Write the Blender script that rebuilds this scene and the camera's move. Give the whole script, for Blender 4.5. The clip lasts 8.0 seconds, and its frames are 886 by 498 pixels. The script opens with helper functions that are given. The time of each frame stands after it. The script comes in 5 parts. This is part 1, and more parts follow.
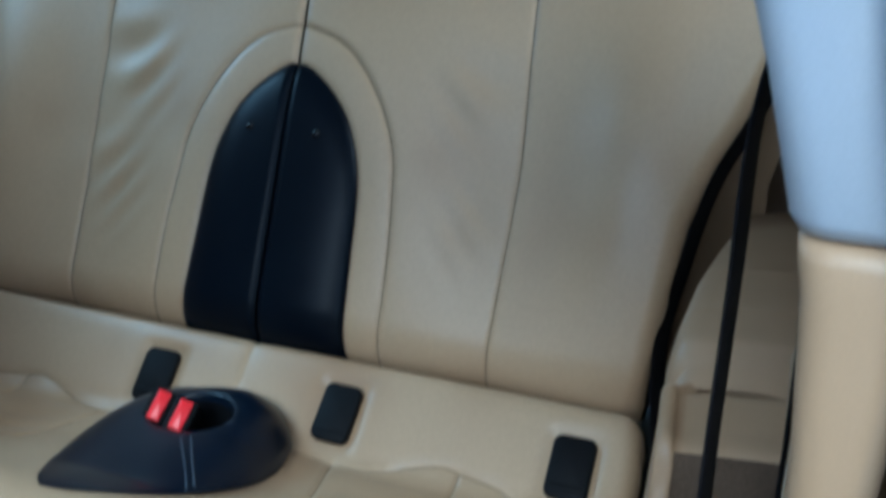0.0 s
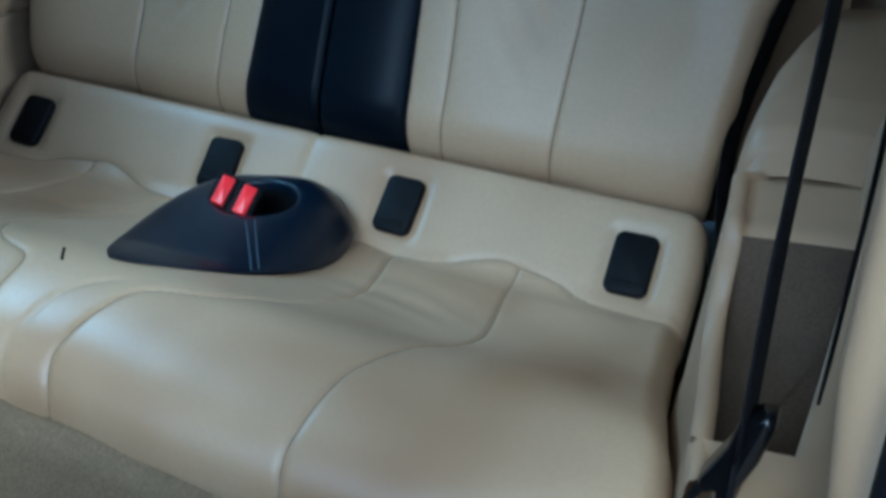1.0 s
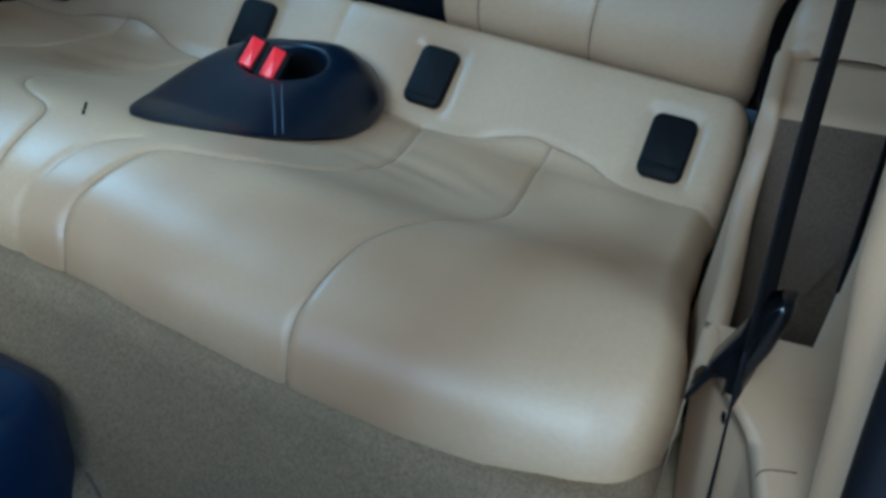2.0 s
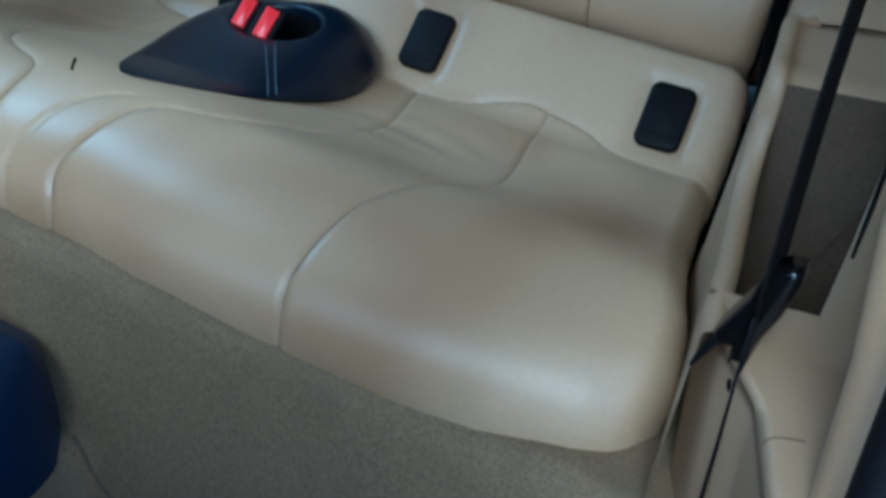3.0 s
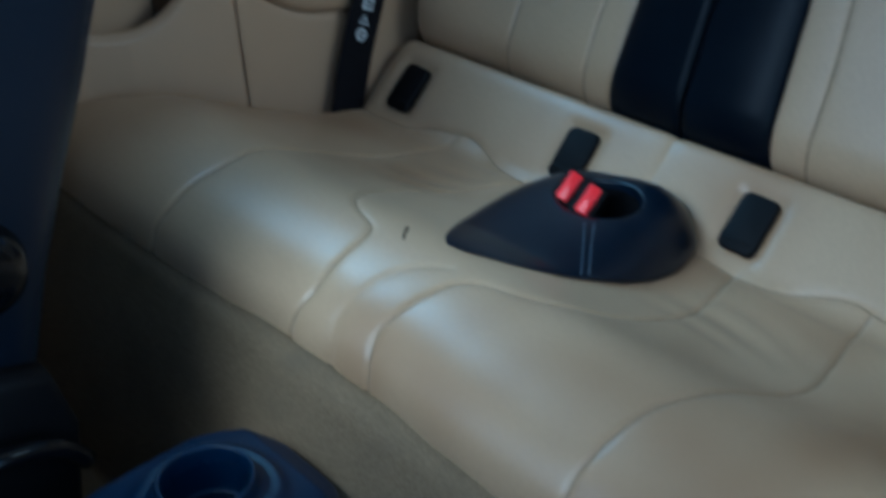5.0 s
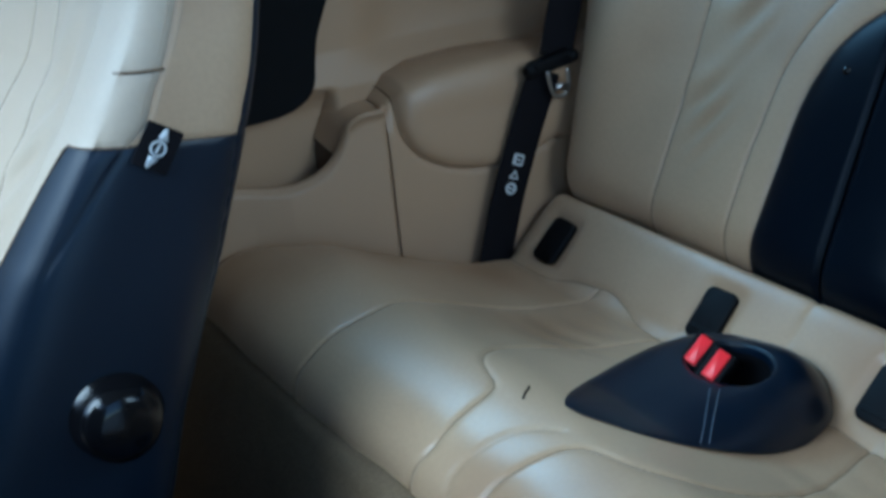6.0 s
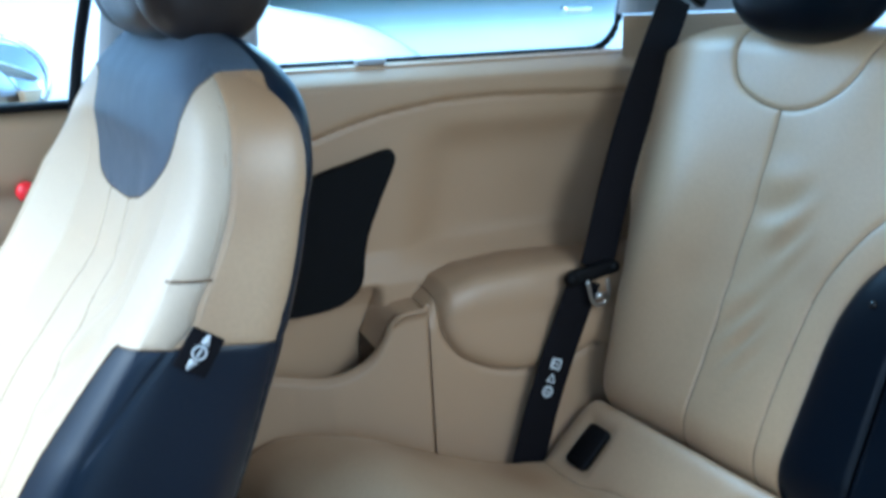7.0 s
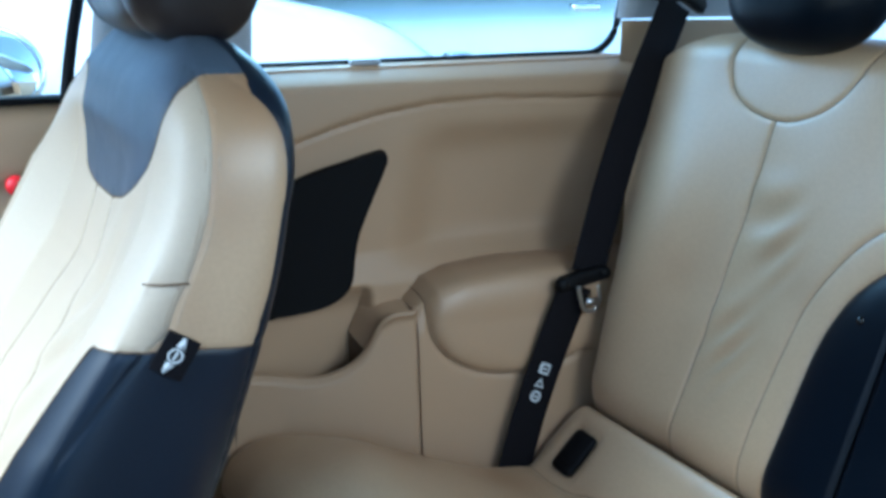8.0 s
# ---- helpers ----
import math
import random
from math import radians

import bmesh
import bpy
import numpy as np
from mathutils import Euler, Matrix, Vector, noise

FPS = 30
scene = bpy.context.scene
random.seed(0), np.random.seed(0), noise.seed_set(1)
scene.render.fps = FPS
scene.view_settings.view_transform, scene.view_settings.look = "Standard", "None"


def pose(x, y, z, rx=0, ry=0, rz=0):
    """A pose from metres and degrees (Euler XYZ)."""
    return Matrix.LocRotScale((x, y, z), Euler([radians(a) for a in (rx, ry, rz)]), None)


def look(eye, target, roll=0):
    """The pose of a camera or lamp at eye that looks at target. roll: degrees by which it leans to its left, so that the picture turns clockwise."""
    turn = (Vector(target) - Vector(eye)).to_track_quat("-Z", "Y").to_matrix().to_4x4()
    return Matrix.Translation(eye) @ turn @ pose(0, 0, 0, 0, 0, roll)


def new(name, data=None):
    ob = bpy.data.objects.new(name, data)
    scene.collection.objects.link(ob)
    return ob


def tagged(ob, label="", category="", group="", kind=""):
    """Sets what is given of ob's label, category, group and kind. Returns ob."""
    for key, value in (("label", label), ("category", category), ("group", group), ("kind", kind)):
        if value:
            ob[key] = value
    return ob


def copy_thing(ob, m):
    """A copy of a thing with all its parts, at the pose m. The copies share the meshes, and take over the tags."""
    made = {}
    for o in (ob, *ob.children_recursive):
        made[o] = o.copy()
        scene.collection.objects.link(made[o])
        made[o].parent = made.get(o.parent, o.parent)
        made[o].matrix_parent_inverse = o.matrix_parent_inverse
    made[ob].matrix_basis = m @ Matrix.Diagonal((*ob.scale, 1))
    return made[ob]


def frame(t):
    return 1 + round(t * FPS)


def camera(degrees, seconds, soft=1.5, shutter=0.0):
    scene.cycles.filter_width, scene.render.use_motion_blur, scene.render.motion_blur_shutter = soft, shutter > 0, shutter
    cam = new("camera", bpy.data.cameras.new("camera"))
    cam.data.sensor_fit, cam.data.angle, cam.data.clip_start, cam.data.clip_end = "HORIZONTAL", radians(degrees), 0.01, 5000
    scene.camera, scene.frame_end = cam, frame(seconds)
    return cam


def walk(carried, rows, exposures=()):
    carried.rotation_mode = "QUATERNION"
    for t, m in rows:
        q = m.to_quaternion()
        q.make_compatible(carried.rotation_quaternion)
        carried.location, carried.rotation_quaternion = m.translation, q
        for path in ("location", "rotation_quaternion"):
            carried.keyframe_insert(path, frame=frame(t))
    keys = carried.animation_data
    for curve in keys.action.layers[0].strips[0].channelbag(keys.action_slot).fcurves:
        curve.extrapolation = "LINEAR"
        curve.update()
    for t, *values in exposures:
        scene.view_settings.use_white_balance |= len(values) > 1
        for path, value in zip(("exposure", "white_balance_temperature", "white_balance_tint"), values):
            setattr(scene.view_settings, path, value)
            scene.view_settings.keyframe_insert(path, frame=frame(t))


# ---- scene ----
cam = camera(44.0, 8.0, soft=3.5, shutter=0.4)
PATH = [
    (0, (0.677, -0.208, 0.917), (-0.061, 1.538, 0.279), 1.0),
    (0.5, (0.669, -0.203, 0.887), (-0.085, 1.447, 0.045), 1.3),
    (1, (0.672, -0.214, 0.876), (-0.102, 1.38, -0.051), 1.5),
    (1.5, (0.677, -0.213, 0.862), (-0.078, 1.316, -0.184), 2.6),
    (1.7, (0.683, -0.202, 0.855), (-0.102, 1.294, -0.217), 2.5),
    (2.8, (0.684, -0.18, 0.856), (-0.072, 1.248, -0.322), 4.1),
    (3, (0.67, -0.188, 0.84), (-0.079, 1.269, -0.307), 4.7),
    (3.5, (0.663, -0.181, 0.849), (-0.204, 1.245, -0.252), 3.6),
    (4, (0.666, -0.171, 0.857), (-0.327, 1.165, -0.251), 3.1),
    (4.5, (0.663, -0.174, 0.863), (-0.419, 1.074, -0.264), 2.0),
    (5, (0.673, -0.159, 0.911), (-0.606, 1.007, -0.091), -0.5),
    (5.2, (0.672, -0.154, 0.925), (-0.691, 0.965, -0.018), -0.7),
    (6.3, (0.755, -0.094, 0.975), (-0.861, 0.835, 0.25), -4.2),
    (6.5, (0.765, -0.088, 0.989), (-0.877, 0.846, 0.333), -3.8),
    (7, (0.776, -0.098, 1.013), (-0.931, 0.818, 0.519), -1.1),
    (7.5, (0.786, -0.093, 1.03), (-0.941, 0.812, 0.586), -1.0),
    (8, (0.782, -0.072, 1.027), (-0.93, 0.829, 0.518), 0.2),
]
walk(cam, [(t, look(eye, target, roll)) for t, eye, target, roll in PATH],
     [(0.0, 2.62, 5100, -3), (1.0, 2.65, 4560, -7), (3.5, 2.50, 4540, -7), (4.5, 2.35, 4540, -7), (5.2, 2.26, 4600, -6), (6.3, 2.75, 4750, -4), (7.0, 3.25, 5000, -2), (8.0, 3.18, 5000, -2)])

# ---------------------------------------------------------------- light
world = bpy.data.worlds.new("world")
scene.world = world
world.use_nodes = True
wn = world.node_tree
sky = wn.nodes.new("ShaderNodeTexSky")
sky.sky_type, sky.sun_disc = "NISHITA", False
sky.sun_elevation, sky.sun_rotation = radians(43), radians(174.3)
wn.links.new(sky.outputs[0], wn.nodes["Background"].inputs[0])
wn.nodes["Background"].inputs[1].default_value = 0.07
sun = new("sun", bpy.data.lights.new("sun", "SUN"))
sun.data.energy, sun.data.angle, sun.data.color = 0.65, radians(35), (0.95, 1.0, 0.98)
sun.matrix_world = look((0.7, -7.0, 6.6), (0, 0, 0))
# daylight that falls in through the two rear side windows
for name, watts, tint, place, aim in (("far_window_daylight", 0.55, (0.55, 0.82, 1.0), (-0.98, 0.56, 1.36), (0.15, 0.38, 0.42)),
                                      ("near_window_daylight", 0.42, (1.0, 0.98, 0.92), (1.02, 0.80, 1.26), (-0.60, 0.58, 0.62))):
    lamp = new(name, bpy.data.lights.new(name, "AREA"))
    lamp.data.shape, lamp.data.size, lamp.data.size_y = "RECTANGLE", 0.62, 0.44
    lamp.data.energy, lamp.data.color, lamp.data.spread = watts, tint, radians(90)
    lamp.matrix_world = look(place, aim)


# ---------------------------------------------------------------- materials
def mat(name, colour, rough=0.5, metal=0.0, grain=0.0, grain_size=400.0, bump=0.0, bump_size=300.0, stain=0.0, stain_size=6.0, stain_colour=None, spec=0.5, coat=0.0):
    """A principled material with fine grain, broad stains and a fine relief, at real size."""
    m = bpy.data.materials.new(name)
    m.use_nodes = True
    nt = m.node_tree
    bs = nt.nodes["Principled BSDF"]
    bs.inputs["Roughness"].default_value = rough
    bs.inputs["Metallic"].default_value = metal
    bs.inputs["Specular IOR Level"].default_value = spec
    bs.inputs["Coat Weight"].default_value = coat
    tc = nt.nodes.new("ShaderNodeTexCoord")

    def tex(size, detail=3.0):
        n = nt.nodes.new("ShaderNodeTexNoise")
        n.inputs["Scale"].default_value, n.inputs["Detail"].default_value = size, detail
        nt.links.new(tc.outputs["Object"], n.inputs["Vector"])
        return n.outputs["Fac"]

    def span(fac, lo, hi):
        n = nt.nodes.new("ShaderNodeMapRange")
        n.inputs["From Min"].default_value, n.inputs["From Max"].default_value = lo, hi
        nt.links.new(fac, n.inputs["Value"])
        return n.outputs["Result"]

    def mix(fac, a, b):
        n = nt.nodes.new("ShaderNodeMix")
        n.data_type = "RGBA"
        if isinstance(fac, float):
            n.inputs["Factor"].default_value = fac
        else:
            nt.links.new(fac, n.inputs["Factor"])
        for k, v in (("A", a), ("B", b)):
            s = n.inputs[6 if k == "A" else 7]
            if isinstance(v, tuple):
                s.default_value = (*v, 1)
            else:
                nt.links.new(v, s)
        return n.outputs[2]

    dark = tuple(c * (1 - grain) for c in colour)
    col = mix(span(tex(grain_size), 0.35, 0.65), dark, colour) if grain else colour
    if stain:
        s = nt.nodes.new("ShaderNodeMath")
        s.operation = "MULTIPLY"
        soft = span(tex(stain_size, 2.0), 0.38, 0.97)
        soft.node.interpolation_type = "SMOOTHERSTEP"
        nt.links.new(soft, s.inputs[0])
        s.inputs[1].default_value = stain * 1.7
        col = mix(s.outputs[0], col, stain_colour or tuple(c * 0.6 for c in colour))
        r = nt.nodes.new("ShaderNodeMapRange")
        r.inputs["To Min"].default_value, r.inputs["To Max"].default_value = rough * 0.88, min(1, rough * 1.15)
        nt.links.new(tex(stain_size * 4), r.inputs["Value"])
        nt.links.new(r.outputs["Result"], bs.inputs["Roughness"])
    if isinstance(col, tuple):
        bs.inputs["Base Color"].default_value = (*col, 1)
    else:
        nt.links.new(col, bs.inputs["Base Color"])
    if bump:
        b = nt.nodes.new("ShaderNodeBump")
        b.inputs["Strength"].default_value, b.inputs["Distance"].default_value = bump, 0.001
        nt.links.new(tex(bump_size, 4.0), b.inputs["Height"])
        nt.links.new(b.outputs["Normal"], bs.inputs["Normal"])
    return m


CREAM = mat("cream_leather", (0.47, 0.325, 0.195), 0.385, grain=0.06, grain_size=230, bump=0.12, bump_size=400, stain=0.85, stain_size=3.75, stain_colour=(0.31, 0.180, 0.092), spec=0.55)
# paler copy of CREAM, with the windscreen's light put into its colour
CREAM_LIT = mat("cream_lit_leather", (0.46, 0.365, 0.262), 0.45, grain=0.03, grain_size=250, bump=0.07, bump_size=420, stain=0.2, stain_size=5, stain_colour=(0.50, 0.36, 0.22))
NAVY = mat("dark_blue_black_leather", (0.002, 0.004, 0.008), 0.34, grain=0.15, grain_size=300, bump=0.1, bump_size=420, stain=0.3, stain_size=9, stain_colour=(0.004, 0.008, 0.014), spec=0.11)
NAVY_SHINE = mat("polished_blue_black_leather", (0.002, 0.006, 0.015), 0.33, grain=0.1, grain_size=300, bump=0.05, bump_size=420, spec=0.3)
NAVY_SEAT = mat("blue_black_seat_leather", (0.006, 0.011, 0.021), 0.36, grain=0.12, grain_size=300, bump=0.08, bump_size=420, stain=0.2, stain_size=7, stain_colour=(0.009, 0.016, 0.028), spec=0.3)
BROWN_BLACK = mat("brown_black_leather", (0.016, 0.012, 0.012), 0.36, grain=0.15, grain_size=300, bump=0.12, bump_size=420, stain=0.4, stain_size=9, stain_colour=(0.030, 0.020, 0.015), spec=0.35)
# a paler blue-grey than the other blue-black leathers
NAVY_PALE = mat("pale_blue_grey_leather", (0.062, 0.080, 0.108), 0.52, grain=0.12, grain_size=300, bump=0.2, bump_size=420, stain=0.3, stain_size=9, stain_colour=(0.06, 0.08, 0.12))
PLASTIC = mat("beige_trim_plastic", (0.385, 0.252, 0.148), 0.42, grain=0.05, grain_size=600, bump=0.15, bump_size=900, stain=0.3, stain_size=4, stain_colour=(0.33, 0.215, 0.12))
GREY = mat("pale_grey_pillar_plastic", (0.36, 0.39, 0.44), 0.5, grain=0.05, grain_size=700, bump=0.15, bump_size=900, stain=0.12)
BLACK = mat("black_plastic", (0.004, 0.004, 0.005), 0.55, grain=0.2, grain_size=500, bump=0.2, bump_size=700, spec=0.14)
GLOSS = mat("gloss_black_plastic", (0.004, 0.004, 0.005), 0.16, stain=0.1, spec=0.3)
RUBBER = mat("black_rubber", (0.005, 0.005, 0.007), 0.6, grain=0.3, grain_size=300, bump=0.3, bump_size=500, spec=0.14)
CLOTH = mat("black_belt_webbing", (0.009, 0.008, 0.010), 0.8, grain=0.3, grain_size=900, bump=0.5, bump_size=900, spec=0.1)
GRILLE = mat("black_speaker_cloth", (0.004, 0.004, 0.005), 0.85, grain=0.5, grain_size=900, bump=0.6, bump_size=1000, spec=0.2)
BLUE = mat("dark_blue_plastic", (0.003, 0.013, 0.038), 0.38, grain=0.12, grain_size=500, bump=0.15, bump_size=800, stain=0.35, stain_size=12, stain_colour=(0.006, 0.02, 0.048), spec=0.25)
RED = mat("red_buckle_button", (0.80, 0.02, 0.03), 0.35, stain=0.15, stain_size=60)
CARPET = mat("beige_carpet", (0.225, 0.155, 0.090), 0.95, grain=0.35, grain_size=420, bump=0.4, bump_size=700, stain=0.5, stain_size=14, stain_colour=(0.13, 0.095, 0.06), spec=0.1)
# dark brown for the shade inside the bins, and for the carpet's edge
BIN_SHADE_EDGE = mat("brown_bin_shade_and_carpet_edge", (0.14, 0.098, 0.068), 0.9, grain=0.3, grain_size=500, bump=0.3, bump_size=600, stain=0.4, stain_size=15, spec=0.1)
METAL = mat("worn_steel", (0.55, 0.54, 0.52), 0.3, metal=1.0, stain=0.3, stain_size=60)
CHROME = mat("chrome", (0.8, 0.8, 0.8), 0.08, metal=1.0)
MIRROR = mat("mirror_glass", (0.85, 0.88, 0.9), 0.02, metal=1.0)
WHITE = mat("white_print", (0.55, 0.57, 0.58), 0.6, stain=0.15, stain_size=200)
SEAM = mat("tan_thread", (0.42, 0.31, 0.21), 0.7, grain=0.3, grain_size=800)
SEAM_PALE = mat("beige_seam_thread", (0.29, 0.205, 0.128), 0.8, grain=0.3, grain_size=300, spec=0.2)
DITCH = mat("brown_seam_thread", (0.17, 0.112, 0.068), 0.8, grain=0.4, grain_size=300, spec=0.2)
DARK = mat("dark_seat_gap_foam", (0.008, 0.007, 0.007), 0.9, grain=0.3, grain_size=200, spec=0.1)
LINER = mat("grey_headliner", (0.55, 0.54, 0.50), 0.9, grain=0.1, grain_size=500, bump=0.5, bump_size=500)
CONCRETE = mat("pale_concrete", (0.36, 0.355, 0.34), 0.9, grain=0.4, grain_size=60, bump=0.8, bump_size=90, stain=0.4, stain_size=1)
PAINT_WHITE = mat("white_car_paint", (0.86, 0.88, 0.88), 0.25, coat=0.8, stain=0.05, stain_size=2)
PAINT_PALE = mat("pale_blue_car_paint", (0.68, 0.80, 0.82), 0.25, coat=0.8, stain=0.05, stain_size=2)
# pale base colour stands for the sky reflected in the car windows
CAR_GLASS = mat("sky_reflection_car_glass", (0.50, 0.60, 0.62), 0.06, stain=0.1, stain_size=3)
GLASS = bpy.data.materials.new("clear_glass")
GLASS.use_nodes = True
_g = GLASS.node_tree
_t, _s, _m, _f = (_g.nodes.new(k) for k in ("ShaderNodeBsdfTransparent", "ShaderNodeBsdfGlossy", "ShaderNodeMixShader", "ShaderNodeFresnel"))
_t.inputs[0].default_value, _s.inputs["Roughness"].default_value = (0.90, 0.96, 0.97, 1), 0.02
_g.links.new(_f.outputs[0], _m.inputs[0])
_g.links.new(_t.outputs[0], _m.inputs[1])
_g.links.new(_s.outputs[0], _m.inputs[2])
_g.links.new(_m.outputs[0], _g.nodes["Material Output"].inputs[0])


# ---------------------------------------------------------------- building helpers
def thing(name, label, category, group="", kind="", at=(0, 0, 0)):
    ob = new(name)
    ob.empty_display_size = 0.02
    ob.location = at
    return tagged(ob, label, category, group, kind)


def mesh_ob(name, verts, faces, material, parent=None, label="", smooth=True):
    me = bpy.data.meshes.new(name)
    me.from_pydata([tuple(map(float, v)) for v in verts], [], [tuple(map(int, f)) for f in faces])
    me.materials.append(material)
    if smooth:
        me.polygons.foreach_set("use_smooth", [True] * len(me.polygons))
    me.update()
    ob = new(name, me)
    if parent is not None:
        ob.parent = parent
        up, root = Vector(), parent
        while root is not None:
            up += root.location
            root = root.parent
        me.transform(Matrix.Translation(-up))
    if label:
        ob["label"] = label
    return ob


def part(name, bm, material, parent=None, label="", smooth=True):
    bmesh.ops.recalc_face_normals(bm, faces=bm.faces)
    bm.verts.index_update()
    verts, faces = [v.co[:] for v in bm.verts], [[v.index for v in f.verts] for f in bm.faces]
    bm.free()
    return mesh_ob(name, verts, faces, material, parent, label, smooth)


def curve(points, xs):
    """Linear look-up of a list of (a, b) pairs."""
    a = np.array(points, float)
    return np.interp(xs, a[:, 0], a[:, 1])


def smooth_line(points, step=0.004):
    """A Catmull-Rom line through the points, at even steps."""
    p = np.array(points, float)
    p = np.vstack([2 * p[0] - p[1], p, 2 * p[-1] - p[-2]])
    out = []
    for i in range(1, len(p) - 2):
        n = max(2, int(np.linalg.norm(p[i + 1] - p[i]) / step))
        t = np.linspace(0, 1, n, endpoint=False)[:, None]
        out.append(0.5 * (2 * p[i] + (p[i + 1] - p[i - 1]) * t + (2 * p[i - 1] - 5 * p[i] + 4 * p[i + 1] - p[i + 2]) * t**2 + (3 * p[i] - p[i - 1] - 3 * p[i + 1] + p[i + 2]) * t**3))
    return np.vstack(out + [p[-2:-1]])


def away(u, v, lines):
    """The distance of the points (u, v) from the nearest of some lines."""
    q = np.stack([u.ravel(), v.ravel()], 1)
    best = np.full(len(q), 9.0)
    for line in lines:
        for a, b in zip(line[:-1], line[1:]):
            d = b - a
            t = np.clip(((q - a) @ d) / max(d @ d, 1e-12), 0, 1)
            best = np.minimum(best, np.hypot(*(q - a - t[:, None] * d).T))
    return best.reshape(u.shape)


def nearest(q, lines):
    """The nearest points on some lines."""
    best, place = np.full(len(q), 9.0), q.copy()
    for line in lines:
        for a, b in zip(line[:-1], line[1:]):
            d = b - a
            t = np.clip(((q - a) @ d) / max(d @ d, 1e-12), 0, 1)
            c = a + t[:, None] * d
            far = np.hypot(*(q - c).T)
            k = far < best
            best[k], place[k] = far[k], c[k]
    return best, place


def snapped(u, v, reg, lines, most, wrap=False):
    """The grid with the corners between two regions drawn onto the seam lines."""
    edge = np.zeros(u.shape, bool)
    r = np.concatenate([reg, reg[:1]]) if wrap else reg
    du = r[1:] != r[:-1]
    dv = reg[:, 1:] != reg[:, :-1]
    if wrap:
        edge[1:, :-1] |= du[:-1]
        edge[1:, 1:] |= du[:-1]
        edge[0, :-1] |= du[-1]
        edge[0, 1:] |= du[-1]
        edge[:, 1:-1] |= dv
        edge[np.r_[1:len(u), 0], 1:-1] |= dv
    else:
        edge[1:-1, :-1] |= du
        edge[1:-1, 1:] |= du
        edge[:-1, 1:-1] |= dv
        edge[1:, 1:-1] |= dv
    q = np.stack([u[edge], v[edge]], 1)
    far, place = nearest(q, lines)
    place[far > most] = q[far > most]
    u, v = u.copy(), v.copy()
    u[edge], v[edge] = place.T
    return u, v


def inside(u, v, poly):
    """Whether the points (u, v) lie in a closed outline."""
    x, y = np.array(poly, float).T
    hit = np.zeros(u.shape, bool)
    j = len(x) - 1
    for i in range(len(x)):
        cross = ((y[i] > v) != (y[j] > v)) & (u < (x[j] - x[i]) * (v - y[i]) / (y[j] - y[i] + 1e-15) + x[i])
        hit ^= cross
        j = i
    return hit


def stitch(d, deep=0.0020, puff=0.003):
    """The relief of a sewn seam at the distance d: a narrow ditch between soft shoulders."""
    return -deep * np.exp(-((d / 0.0019) ** 2)) - puff * np.exp(-d / 0.010)


def runs(pairs, code, plain):
    """The border edges of each pair of regions, split into unbroken lines; loose ends of an edge or two fall away."""
    for border in sorted(set(np.unique(code).tolist()) - set(plain)):
        left = pairs[code == border]
        _, ends = np.unique(left, return_inverse=True)
        ends = ends.reshape(-1, 2)
        mark = np.arange(ends.max() + 1)
        while True:
            low = np.minimum(mark[ends[:, 0]], mark[ends[:, 1]])
            new_mark = mark.copy()
            np.minimum.at(new_mark, ends[:, 0], low)
            np.minimum.at(new_mark, ends[:, 1], low)
            new_mark = new_mark[new_mark]
            if (new_mark == mark).all():
                break
            mark = new_mark
        for k in np.unique(mark[ends[:, 0]]):
            line = left[mark[ends[:, 0]] == k]
            if len(line) > 3:
                yield line


def sheet(points, regions, names, materials, parent, labels=None, wrap=False, seam=None, plain=()):
    """One mesh a region out of a grid of points; regions: the number of the region of each face."""
    nu, nv = points.shape[:2]
    idx = np.arange(nu * nv).reshape(nu, nv)
    if wrap:
        idx = np.concatenate([idx, idx[:1]])
    f = np.stack([idx[:-1, :-1], idx[1:, :-1], idx[1:, 1:], idx[:-1, 1:]], -1)
    flat, made = points.reshape(-1, 3), {}
    for k, name in enumerate(names):
        mine = f[regions == k]
        if not len(mine):
            continue
        used, inv = np.unique(mine, return_inverse=True)
        made[name + str(k)] = mesh_ob(name, flat[used], inv.reshape(-1, 4), materials[k], parent, (labels or {}).get(k, ""))
    if seam is not None:
        # a thread along the borders between the regions, lying in the ditch
        ku, kv = regions[1:] != regions[:-1], regions[:, 1:] != regions[:, :-1]
        a = np.concatenate([np.stack([idx[1:-1, :-1], idx[1:-1, 1:]], -1)[ku], np.stack([idx[:-1, 1:-1], idx[1:, 1:-1]], -1)[kv]])
        code = np.concatenate([np.minimum(regions[1:], regions[:-1])[ku] * 10 + np.maximum(regions[1:], regions[:-1])[ku], np.minimum(regions[:, 1:], regions[:, :-1])[kv] * 10 + np.maximum(regions[:, 1:], regions[:, :-1])[kv]])
        for mine in runs(a, code, plain):
            p, q = flat[mine[:, 0]], flat[mine[:, 1]]
            d = q - p
            long = np.linalg.norm(d, axis=1)
            k = long > 1e-6
            p, q, d = p[k], q[k], d[k] / long[k][:, None]
            u = np.cross(d, (0.31, 0.22, 0.93))
            u /= np.linalg.norm(u, axis=1)[:, None]
            v = np.cross(d, u)
            ring = [0.0011 * (math.cos(t) * u + math.sin(t) * v) for t in (0.3, 1.87, 3.44, 5.01)]
            verts = np.stack([p - 0.0004 * d + r for r in ring] + [q + 0.0004 * d + r for r in ring], 1).reshape(-1, 3)
            quads = np.array([(0, 1, 5, 4), (1, 2, 6, 5), (2, 3, 7, 6), (3, 0, 4, 7)])
            faces = (np.arange(len(p))[:, None, None] * 8 + quads[None]).reshape(-1, 4)
            mesh_ob("seam", verts, faces, seam, parent, "sunken stitched seam")
    return made


